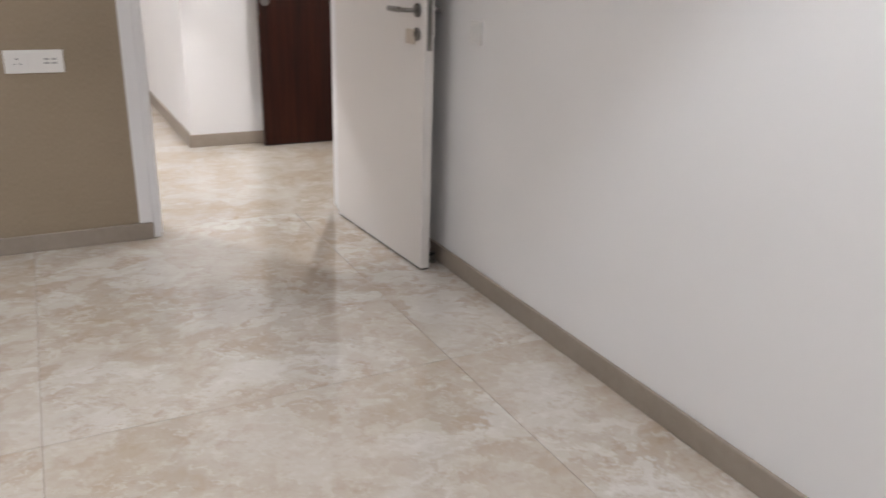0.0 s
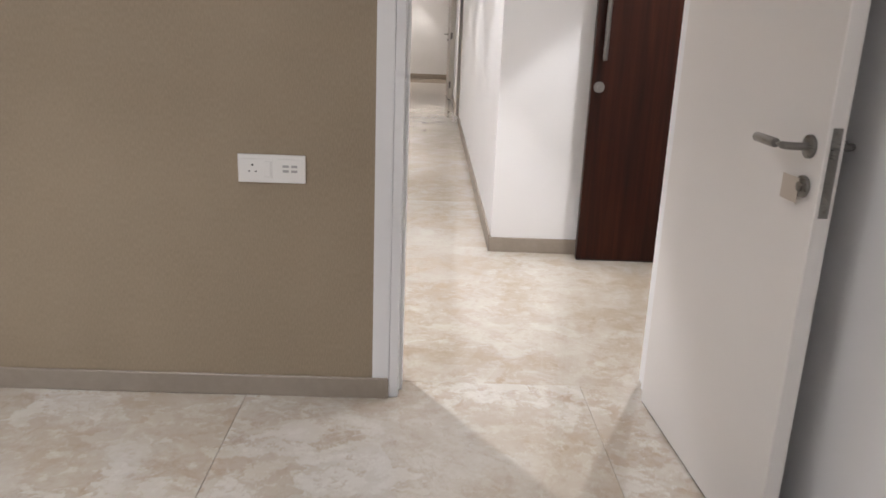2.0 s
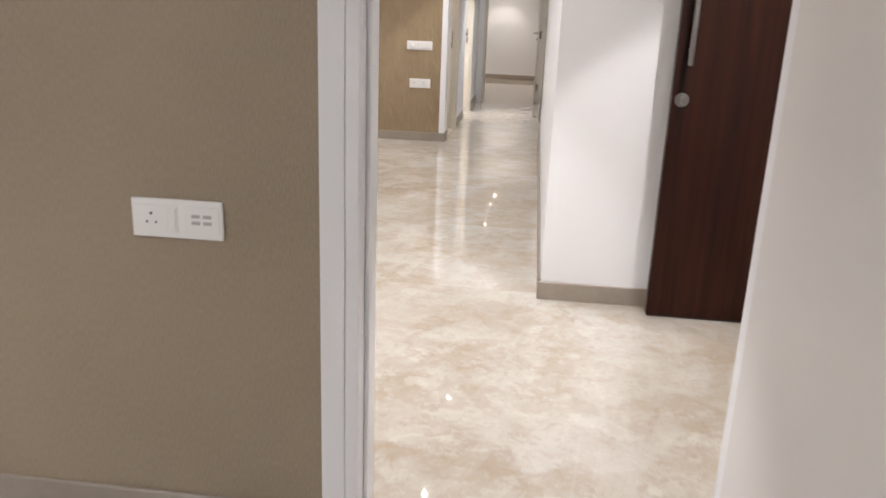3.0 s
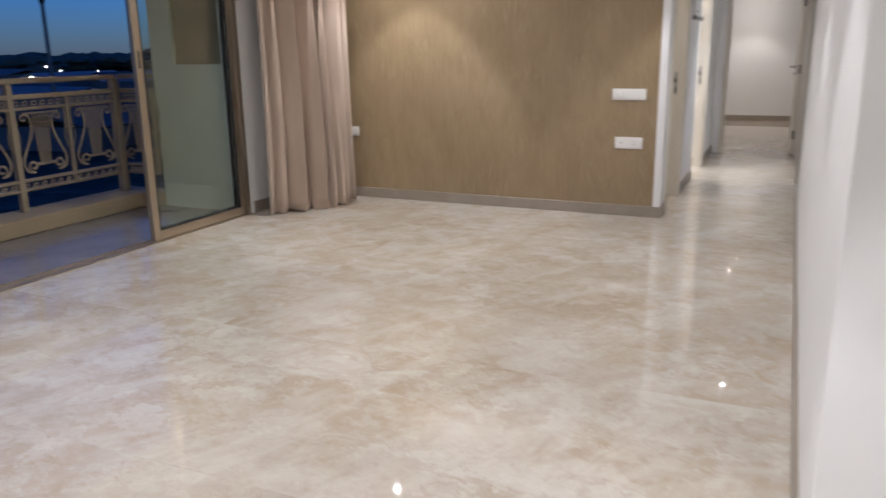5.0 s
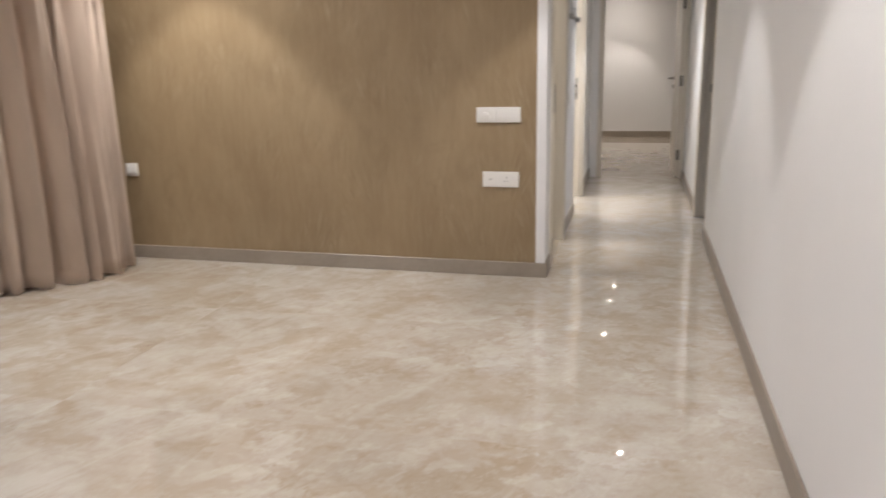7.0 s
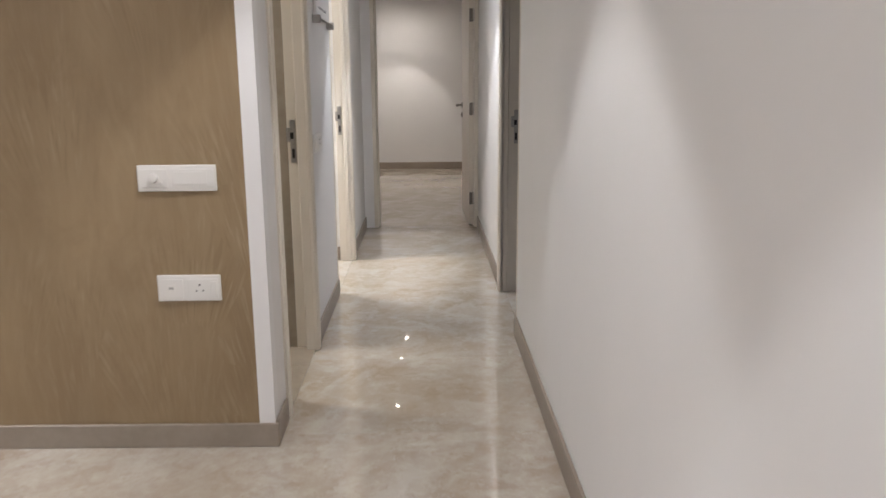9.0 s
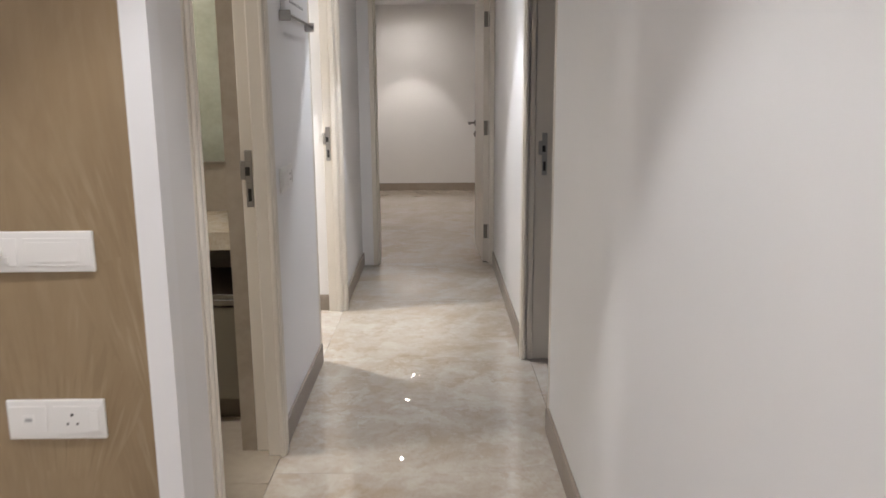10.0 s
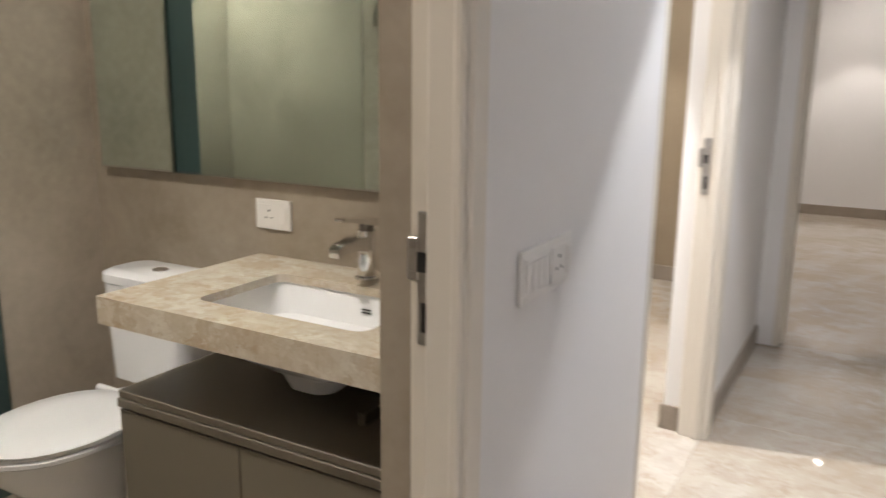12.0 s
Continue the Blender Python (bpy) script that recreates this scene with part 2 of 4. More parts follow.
    col = k.mix(k.ramp(blot2, [(0.35, 0.45), (0.55, 0.0)]), col, (0.240, 0.165, 0.090))
    k.colour(col).bump(line, 0.08, 0.0006)
    return k.m


def dark_wood():
    k = Mat("dark_mahogany_veneer", (0.03, 0.01, 0.006), 0.30)
    v = k.noise(k.place((22, 22, 0.9)), 1.0, 6, 0.6, 0.6)
    f = k.noise(k.place((160, 160, 4)), 1.0, 3)
    col = k.ramp(v, [(0.3, (0.010, 0.0032, 0.0018)), (0.55, (0.030, 0.0075, 0.0038)), (0.75, (0.055, 0.0145, 0.0070))])
    k.colour(k.mix(k.ramp(f, [(0.4, 0.0), (0.7, 0.4)]), col, (0.02, 0.007, 0.004))).bump(f, 0.1, 0.0006)
    k.b.inputs["Specular IOR Level"].default_value = 0.18
    return k.m


def fabric():
    k = Mat("rose_beige_curtain_cloth", (0.4, 0.3, 0.25), 0.8)
    w = k.noise(k.place((300, 300, 300)), 1.0, 2)
    b = k.noise(k.place((1, 1, 0.4)), 4.0, 4)
    col = k.mix(k.ramp(b, [(0.3, 0.0), (0.7, 1.0)]), (0.40, 0.308, 0.235), (0.49, 0.385, 0.300))
    k.colour(k.mix(k.ramp(w, [(0.4, 0.0), (0.65, 0.3)]), col, (0.50, 0.39, 0.33))).bump(w, 0.3, 0.001)
    k.b.inputs["Sheen Weight"].default_value = 0.3
    return k.m


def tile(name, c1, c2, rough=0.35):
    k = Mat(name, c1, rough)
    v = k.place()
    a = k.noise(v, 2.3, 6, 0.62, 0.6)
    f = k.noise(v, 30, 4)
    col = k.mix(k.ramp(a, [(0.3, 0.0), (0.7, 1.0)]), c1, c2)
    k.colour(k.mix(k.ramp(f, [(0.4, 0.0), (0.7, 0.18)]), col, tuple(x * 1.25 for x in c2)))
    k.rough(k.ramp(a, [(0.3, rough * 0.8), (0.7, rough * 1.2)]))
    return k.m


def brushed(name, c, rough=0.3):
    k = Mat(name, c, rough, 1.0)
    f = k.noise(k.place((40, 40, 900)), 1.0, 2)
    k.rough(k.ramp(f, [(0.3, rough * 0.7), (0.7, rough * 1.4)]))
    return k.m


def glass(name, colour, rough=0.0):
    k = Mat(name, colour, rough)
    k.b.inputs["Transmission Weight"].default_value = 1.0
    k.b.inputs["IOR"].default_value = 1.45
    return k.m


def glow(name, colour, power):
    k = Mat(name, colour, 0.4)
    k.b.inputs["Emission Color"].default_value = rgba(colour)
    k.b.inputs["Emission Strength"].default_value = power
    return k.m


M_SKIRT = tile("taupe_stone_skirting", (0.255, 0.212, 0.170), (0.325, 0.275, 0.225), 0.42)
M_DOOR = paint("off_white_door_lacquer", (0.72, 0.685, 0.655), 0.32, 0.02, 0.04)
M_PAPER, M_VENEER, M_WOOD, M_CLOTH = wallpaper(), veneer(), dark_wood(), fabric()
M_STRIKE = brushed("satin_nickel", (0.42, 0.40, 0.38), 0.36)
M_STEEL = brushed("brushed_steel", (0.24, 0.228, 0.215), 0.32)
M_DARKSTEEL = brushed("dark_lock_steel", (0.22, 0.20, 0.18), 0.38)
M_CHROME = Mat("chrome", (0.75, 0.75, 0.76), 0.08, 1.0).m
M_ALU = brushed("champagne_aluminium", (0.50, 0.43, 0.33), 0.42)
M_PLASTIC = paint("white_switch_plastic", (0.80, 0.78, 0.75), 0.3, 0.01, 0.02)
M_PORT = paint("grey_port_plastic", (0.42, 0.41, 0.40), 0.4, 0.01, 0.0)
M_BLACK = Mat("black_rubber", (0.012, 0.011, 0.01), 0.6).m
M_TILE = tile("taupe_stone_tile", (0.25, 0.207, 0.155), (0.385, 0.33, 0.265))
M_TILE_PALE = tile("pale_taupe_stone_tile", (0.32, 0.277, 0.218), (0.48, 0.42, 0.345))
M_COUNTER = marble("yellow_cream_marble_worktop", False, 0.12, (0.99, 0.965, 0.88), 2.0)
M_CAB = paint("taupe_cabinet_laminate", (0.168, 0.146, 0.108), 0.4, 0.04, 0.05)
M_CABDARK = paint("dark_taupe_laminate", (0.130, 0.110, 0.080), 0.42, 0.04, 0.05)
M_CERAMIC = paint("white_glazed_ceramic", (0.80, 0.80, 0.80), 0.08, 0.01, 0.0)
M_MIRROR = Mat("silvered_mirror", (0.68, 0.77, 0.73), 0.01, 1.0).m
M_GLASS = glass("clear_window_glass", (0.86, 0.93, 0.88))
M_SHOWER = glass("green_shower_glass", (0.86, 0.92, 0.89))
M_RAIL = paint("cream_painted_iron", (0.30, 0.235, 0.16), 0.5, 0.06, 0.2)
M_BALC = tile("balcony_stone", (0.15, 0.132, 0.125), (0.21, 0.186, 0.175), 0.22)
M_KERB = paint("ochre_balcony_plaster", (0.33, 0.25, 0.155), 0.75, 0.08, 0.4)
M_OUTWALL = paint("pale_exterior_plaster", (0.50, 0.49, 0.42), 0.8, 0.06, 0.4)
M_BROWN = paint("brown_exterior_panel", (0.165, 0.125, 0.07), 0.6, 0.08, 0.3)
M_LED = glow("downlight_led", (1.0, 0.92, 0.80), 170.0)
M_RING = paint("downlight_white_trim", (0.8, 0.8, 0.8), 0.4, 0.01, 0.0)
# unlit room's walls: blue dusk shade put into the colour
M_DUSK_WALL = paint("dusk_shaded_wall", (0.20, 0.23, 0.26), 0.6)
M_JOINT = Mat("grey_tile_joint", (0.20, 0.165, 0.13), 0.6).m


# ---------------------------------------------------------------- mesh tools
def add_box(bm, x0, x1, y0, y1, z0, z1, bevel=0.0, seg=1):
    m = Matrix.Translation(((x0 + x1) / 2, (y0 + y1) / 2, (z0 + z1) / 2)) @ Matrix.Diagonal((abs(x1 - x0), abs(y1 - y0), abs(z1 - z0), 1))
    r = bmesh.ops.create_cube(bm, size=1.0, matrix=m)
    if bevel:
        edges = list({e for v in r["verts"] for e in v.link_edges})
        bmesh.ops.bevel(bm, geom=edges, offset=bevel, segments=seg, profile=0.6, affect="EDGES")
    return bm


def box(x0, x1, y0, y1, z0, z1, bevel=0.0, seg=1):
    return add_box(bmesh.new(), x0, x1, y0, y1, z0, z1, bevel, seg)


def add_cyl(bm, p, q, r0, r1=None, n=20, bevel=0.0):
    """A round bar or cone from p to q."""
    p, q = Vector(p), Vector(q)
    d = q - p
    m = Matrix.Translation((p + q) / 2) @ d.to_track_quat("Z", "Y").to_matrix().to_4x4()
    r = bmesh.ops.create_cone(bm, cap_ends=True, segments=n, radius1=r0, radius2=r0 if r1 is None else r1, depth=d.length, matrix=m)
    if bevel:
        caps = {e for v in r["verts"] for f in v.link_faces if len(f.verts) > 4 for e in f.edges}
        bmesh.ops.bevel(bm, geom=list(caps), offset=bevel, segments=2, profile=0.5, affect="EDGES")
    return bm


def cyl(p, q, r0, r1=None, n=20, bevel=0.0):
    return add_cyl(bmesh.new(), p, q, r0, r1, n, bevel)


def add_tube(bm, pts, r, n=8):
    """A tube along a line of points."""
    pts = [Vector(p) for p in pts]
    rings = []
    ref = None
    for i, p in enumerate(pts):
        d = (pts[min(i + 1, len(pts) - 1)] - pts[max(i - 1, 0)]).normalized()
        if ref is None:
            ref = Vector((1, 0, 0)) if abs(d.x) < 0.9 else Vector((0, 0, 1))
        u = d.cross(ref).normalized()
        w = d.cross(u)
        rings.append([bm.verts.new(p + r * (math.cos(a) * u + math.sin(a) * w)) for a in [2 * math.pi * k / n for k in range(n)]])
    for a, b in zip(rings, rings[1:]):
        for k in range(n):
            bm.faces.new((a[k], a[(k + 1) % n], b[(k + 1) % n], b[k]))
    bm.faces.new(rings[0])
    bm.faces.new(rings[-1])
    return bm


def add_loft(bm, rings, cap0=True, cap1=True):
    """Skin a row of closed rings of equal length."""
    vs = [[bm.verts.new(p) for p in ring] for ring in rings]
    n = len(vs[0])
    for a, b in zip(vs, vs[1:]):
        for k in range(n):
            bm.faces.new((a[k], a[(k + 1) % n], b[(k + 1) % n], b[k]))
    if cap0:
        bm.faces.new(vs[0])
    if cap1:
        bm.faces.new(vs[-1])
    return bm


def part(name, bm, material, parent=None, label="", smooth=False):
    """Link a bmesh as one mesh object, under a thing or a part."""
    bmesh.ops.recalc_face_normals(bm, faces=bm.faces)
    me = bpy.data.meshes.new(name)
    bm.to_mesh(me)
    bm.free()
    me.materials.append(material)
    if smooth:
        for p in me.polygons:
            p.use_smooth = True
        me.set_sharp_from_angle(angle=radians(38))
    ob = new(name, me)
    ob.parent = parent
    if label:
        tagged(ob, label)
    return ob


def thing(name, label, category, m=None, group="", kind=""):
    ob = new(name)
    ob.empty_display_size = 0.1
    if m is not None:
        ob.matrix_world = m
    return tagged(ob, label, category, group, kind)


def structure(name, bm, material, label, category="wall", smooth=False):
    return tagged(part(name, bm, material, None, "", smooth), label, category, "", "structure")


# ---------------------------------------------------------------- plan
H_LIV, H_COR, H_BED, H_END = 2.66, 2.42, 2.60, 2.46
TOP = 2.9
DOOR_H = 2.08


def wall(name, x0, x1, y0, y1, label="smooth off-white painted plaster wall", mat=None, z0=0.0, z1=TOP):
    return structure(name, box(x0, x1, y0, y1, z0, z1), mat or M_WHITE, label)


# bedroom where the walk begins
wall("wall_bedroom_north", -4.0, 0.0, 0.010, 0.20)
wall("wall_bedroom_north_lintel", 0.0, 1.0, 0.0, 0.20, z0=DOOR_H + 0.03)
wall("wall_bedroom_north_east", 1.0, 2.25, 0.0, 0.20)
structure("wallpaper_bedroom", box(-3.9, -0.058, 0.0, 0.010, 0.0, TOP), M_PAPER, "taupe woven wallpaper on the bedroom wall", "wallpaper")
structure("wall_corner_strip", box(-0.058, 0.0, -0.002, 0.010, 0.0, TOP), M_BRIGHT, "white painted strip beside the doorway", "trim")
wall("wall_bedroom_east", 1.105, 1.32, -5.4, 0.0)
wall("wall_bedroom_west", -4.1, -3.9, -5.4, 0.010)
wall("wall_bedroom_south", -3.9, 1.105, -5.4, -5.2)
structure("ceiling_bedroom", box(-3.9, 1.105, -5.2, 0.0, H_BED, TOP), M_CEIL, "flat white painted ceiling", "ceiling")

# foyer and living room
wall("wall_foyer_east", 2.05, 2.25, 0.20, 1.90)
wall("wall_foyer_north", 0.72, 2.25, 1.90, 2.10)
wall("wall_corridor_east", 0.505, 0.72, 1.90, 7.755)
wall("wall_living_south", -4.0, 0.0, 0.20, 0.21)
wall("wall_living_west_south", -4.0, -3.80, 0.21, 1.70)
wall("wall_living_west_north", -4.0, -3.80, 5.52, 6.75)
wall("wall_window_header", -4.0, -3.80, 1.70, 5.52, z0=2.42)
wall("wall_living_north", -3.80, -0.515, 6.60, 6.75)
SLANT = Matrix.Translation((-0.57, 6.535, 0)) @ Matrix.Rotation(radians(-0.85), 4, "Z") @ Matrix.Translation((0.57, -6.535, 0))
structure("wallpaper_living", box(-3.80, -0.572, 6.535, 6.55, 0.0, TOP), M_VENEER, "golden brown grained wallpaper on the living room wall", "wallpaper").matrix_world = SLANT
structure("wall_corner_band", box(-0.572, -0.515, 6.533, 6.60, 0.0, TOP), M_BRIGHT, "white painted corner band at the corridor mouth", "trim")
structure("ceiling_living", box(-3.80, 2.05, 0.20, 6.535, H_LIV, TOP), M_CEIL, "flat white painted ceiling", "ceiling")

# corridor
wall("wall_corridor_west_near", -0.612, -0.515, 6.75, 6.755)
wall("wall_corridor_west_lintel", -0.612, -0.515, 6.755, 7.635, z0=DOOR_H + 0.03)
wall("wall_corridor_west_mid", -0.612, -0.515, 7.635, 8.575)
wall("wall_corridor_west_lintel_far", -0.665, -0.515, 8.575, 9.535, z0=DOOR_H + 0.03)
wall("wall_corridor_west_far", -0.665, -0.515, 9.535, 10.80)
wall("wall_corridor_east_lintel", 0.505, 0.665, 7.755, 8.64, z0=DOOR_H + 0.03)
wall("wall_corridor_east_far", 0.505, 0.665, 8.64, 10.95)
wall("wall_corridor_end_west", -0.90, -0.43, 10.80, 11.0)
wall("wall_corridor_end_east", 0.505, 2.6, 10.95, 11.1)
wall("wall_corridor_end_lintel", -0.43, 0.505, 10.85, 11.0, z0=DOOR_H + 0.03)
structure("ceiling_corridor", box(-0.515, 0.505, 6.535, 10.85, H_COR, TOP), M_CEIL, "flat white painted lower ceiling", "ceiling")

# room at the end
wall("wall_end_north", -0.9, 2.6, 15.55, 15.75)
wall("wall_end_west", -0.90, -0.78, 11.0, 15.55)
wall("wall_end_east", 2.6, 2.75, 10.95, 15.75)
structure("ceiling_end_room", box(-0.78, 2.6, 11.0, 15.55, H_END, TOP), M_CEIL, "flat white painted ceiling", "ceiling")

# room behind the second door on the west side
wall("wall_side_room_south", -3.6, -0.665, 8.575, 8.70)
wall("wall_side_room_west", -3.75, -3.6, 8.575, 12.1)
wall("wall_side_room_north", -3.6, -0.90, 11.90, 12.1)
structure("wallpaper_side_room", box(-3.6, -0.90, 11.888, 11.90, 0.0, TOP), M_PAPER, "taupe woven wallpaper in the side room", "wallpaper")
structure("ceiling_side_room", box(-3.6, -0.665, 8.70, 11.90, H_COR, TOP), M_CEIL, "flat white painted ceiling", "ceiling")

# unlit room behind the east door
wall("wall_dim_room_south", 0.72, 3.2, 7.2, 7.4, mat=M_DUSK_WALL, label="wall of an unlit room with dusk shade in its colour")
# unseen window opening added between these east pieces to let sky light in
wall("wall_dim_room_east_south", 3.2, 3.4, 7.2, 7.7, mat=M_DUSK_WALL, label="wall of an unlit room with dusk shade in its colour", z0=0.0, z1=TOP)
wall("wall_dim_room_east_north", 3.2, 3.4, 9.6, 10.95, mat=M_DUSK_WALL, label="wall of an unlit room with dusk shade in its colour", z0=0.0, z1=TOP)
wall("wall_dim_room_east_sill", 3.2, 3.4, 7.7, 9.6, mat=M_DUSK_WALL, label="wall of an unlit room with dusk shade in its colour", z0=0.0, z1=0.5)
wall("wall_dim_room_east_header", 3.2, 3.4, 7.7, 9.6, mat=M_DUSK_WALL, label="wall of an unlit room with dusk shade in its colour", z0=2.2, z1=TOP)
structure("ceiling_dim_room", box(0.665, 3.2, 7.4, 10.95, H_COR, TOP), M_CEIL, "flat white painted ceiling", "ceiling")

# bathroom
wall("wall_bathroom_north", -3.4, -0.612, 8.36, 8.575, mat=M_TILE, label="taupe stone tiled bathroom wall")
wall("wall_bathroom_pier", -2.55, -2.34, 7.98, 8.36, mat=M_TILE_PALE, label="pale taupe tiled pier between toilet and shower")
wall("wall_shower_west", -3.4, -3.25, 6.75, 8.36, mat=M_TILE_PALE, label="pale taupe tiled shower wall")
structure("wall_bathroom_south", box(-3.25, -0.612, 6.752, 6.766, 0, TOP), M_TILE_PALE, "pale taupe stone tiled bathroom wall")
structure("wall_bathroom_east", box(-0.668, -0.612, 7.606, 8.36, 0, TOP), M_TILE, "taupe stone tiled wall beside the bathroom door")
structure("ceiling_bathroom", box(-3.25, -0.612, 6.765, 8.36, H_COR, TOP), M_CEIL, "flat white painted bathroom ceiling", "ceiling")


# ---------------------------------------------------------------- skirting
def skirting(x0, x1, y0, y1, h=0.10):
    return structure("baseboard", box(x0, x1, y0, y1, 0.0, h, 0.003), M_SKIRT, "polished taupe marble skirting along the wall", "baseboard")


skirting(-3.9, 0.0, -0.014, -0.0022, 0.078)
skirting(1.090, 1.105, -5.2, 0.0, 0.082)
skirting(1.002, 1.090, -0.014, 0.0, 0.082)
skirting(0.491, 2.05, 1.886, 1.90, 0.088)
skirting(0.491, 0.505, 1.90, 7.752)
skirting(-3.80, -0.502, 6.521, 6.5335, 0.09).matrix_world = SLANT
skirting(-0.515, -0.502, 6.5335, 6.733)
skirting(-0.515, -0.502, 7.628, 8.572)
skirting(-0.515, -0.502, 9.60, 10.80)
skirting(0.492, 0.505, 8.70, 10.95)
skirting(-0.78, 2.6, 15.537, 15.55)
skirting(-3.6, -0.90, 11.875, 11.888)
skirting(-0.679, -0.665, 9.523, 10.80)
skirting(-0.665, -0.602, 9.523, 9.5345)
skirting(-3.80, -3.786, 5.56, 6.519)


# ---------------------------------------------------------------- door frames
def strike_plate(parent, m):
    """A mortise strike with its lip and bolt hole, facing local +x; z 0 at the latch."""
    s = part("strike_plate", add_box(box(0, 0.0025, -0.0125, 0.0125, -0.125, 0.075, 0.002), 0, 0.004, -0.030, -0.010, -0.028, 0.038, 0.003), M_STRIKE, parent, "brushed steel strike plate")
    s.matrix_local = m
    h = part("bolt_hole", add_box(box(0.0026, 0.0034, -0.006, 0.006, -0.105, -0.06), 0.0042, 0.005, -0.012, 0.004, -0.014, 0.016), M_BLACK, s)
    return s


def lining_x(name, label, xa, xb, ya, yb, stop_y, face_y, mat=None):
    """A door lining for an opening in a wall that runs along x, between xa and xb."""
    t = thing(name, label, "door frame", kind="structure")
    w = 0.035
    for x0, x1, s in ((xa, xa + w, 1), (xb - w, xb, -1)):
        bm = box(x0, x1, ya, yb, 0, DOOR_H, 0.003)
        xs = (x1, x1 + 0.012) if s > 0 else (x0 - 0.012, x0)
        add_box(bm, xs[0], xs[1], stop_y[0], stop_y[1], 0, DOOR_H - w, 0.003)
        part("jamb", bm, mat or M_FRAME, t)
    part("head", box(xa, xb, ya, yb, DOOR_H, DOOR_H + 0.03, 0.003), mat or M_FRAME, t)
    for fy0, fy1 in face_y:
        for x0, x1 in ((xa - 0.045, xa + 0.02), (xb - 0.02, xb + 0.045)):
            part("architrave", box(x0, x1, fy0, fy1, 0, DOOR_H + 0.05, 0.004), mat or M_FRAME, t)
    return t


def lining_y(name, label, xa, xb, ya, yb, stop_x, near, farside, w=(0.035, 0.035), step=0.012, deep=None):
    """A door lining for an opening in a wall that runs along y, between ya and yb, with facings (x0, x1, y0, y1) at either side."""
    t = thing(name, label, "door frame", kind="structure")
    for y0, y1, s in ((ya, ya + w[0], 1), (yb - w[1], yb, -1)):
        bm = box(xa, xb, y0, y1, 0, DOOR_H, 0.003)
        ys = (y1, y1 + step) if s > 0 else (y0 - step, y0)
        if s > 0 and deep:
            add_box(bm, deep[0], deep[1], y1, deep[2], 0, DOOR_H - 0.03, 0.004)
        else:
            add_box(bm, stop_x[0], stop_x[1], ys[0], ys[1], 0, DOOR_H - 0.03, 0.004)
        part("jamb", bm, M_FRAME, t)
    part("head", box(xa, xb, ya, yb, DOOR_H, DOOR_H + 0.03, 0.003), M_FRAME, t)
    for f in (near, farside):
        if f:
            x0, x1, y0, y1 = f
            bm = box(x0, x1, y0, y1, 0, DOOR_H + 0.05, 0.004)
            add_box(bm, x0, x1 + (0.005 if x1 > 0 else 0.005) * (1 if x1 < 0 else -1), y0 + 0.018, y1 - 0.012, 0, DOOR_H + 0.05, 0.004)
            part("architrave", bm, M_FRAME, t)
    return t


f1 = lining_x("door_frame_bedroom", "cream white lacquered door lining round the bedroom doorway", 0.0, 1.0, 0.0, 0.205, (0.06, 0.13), ((0.20, 0.216),), M_BRIGHT)
strike_plate(f1, pose(0.036, 0.115, 1.05, 0, 0, 0))
f2 = lining_y("door_frame_bathroom", "cream white lacquered door lining of the bathroom", -0.612, -0.513, 6.755, 7.635, (-0.560, -0.506), (-0.514, -0.503, 6.770, 6.806), (-0.514, -0.497, 7.545, 7.62), (0.052, 0.032), 0.045, (-0.612, -0.564, 6.955))
strike_plate(f2, pose(-0.585, 7.602, 1.05, 0, 0, -90))
f3 = lining_y("door_frame_side_room", "cream white lacquered door lining of the side room", -0.600, -0.513, 8.575, 9.535, (-0.55, -0.52), None, (-0.514, -0.495, 9.50, 9.60))
strike_plate(f3, pose(-0.572, 9.499, 1.05, 0, 0, -90))
f4 = lining_y("door_frame_dim_room", "pale grey lacquered door lining of the unlit room", 0.503, 0.635, 7.755, 8.64, (0.51, 0.54), None, (0.504, 0.487, 8.58, 8.68))
strike_plate(f4, pose(0.585, 8.604, 1.05, 0, 0, -90))
f5 = lining_x("door_frame_end_room", "cream white lacquered door lining at the corridor's end", -0.43, 0.503, 10.80, 11.0, (10.87, 10.93), ())


# ---------------------------------------------------------------- doors
def lever(parent, m, flip=1):
    """A round rose with a straight tubular lever, local -y out of the leaf, lever along local -x * flip."""
    rose = part("lever_handle", cyl((0, 0, 0), (0, -0.009, 0), 0.027, n=28, bevel=0.002), M_STEEL, parent, "brushed steel lever handle", True)
    rose.matrix_local = m
    bm = bmesh.new()
    add_tube(bm, [(0, -0.008, 0), (0, -0.045, 0), (-0.006 * flip, -0.056, 0), (-0.016 * flip, -0.060, 0), (-0.05 * flip, -0.060, 0)], 0.009, 12)
    add_cyl(bm, (-0.045 * flip, -0.060, 0), (-0.145 * flip, -0.058, 0.0), 0.0115, n=16, bevel=0.003)
    part("lever", bm, M_STEEL, rose, "", True)
    return rose


def cylinder_lock(parent, m):
    rose = part("lock_rose", cyl((0, 0, 0), (0, -0.010, 0), 0.026, n=28, bevel=0.002), M_STEEL, parent, "brushed steel lock rose", True)
    rose.matrix_local = m
    part("lock_cylinder", cyl((0, -0.009, 0), (0, -0.016, 0), 0.011, n=16, bevel=0.001), M_DARKSTEEL, rose, "", True)
    return rose


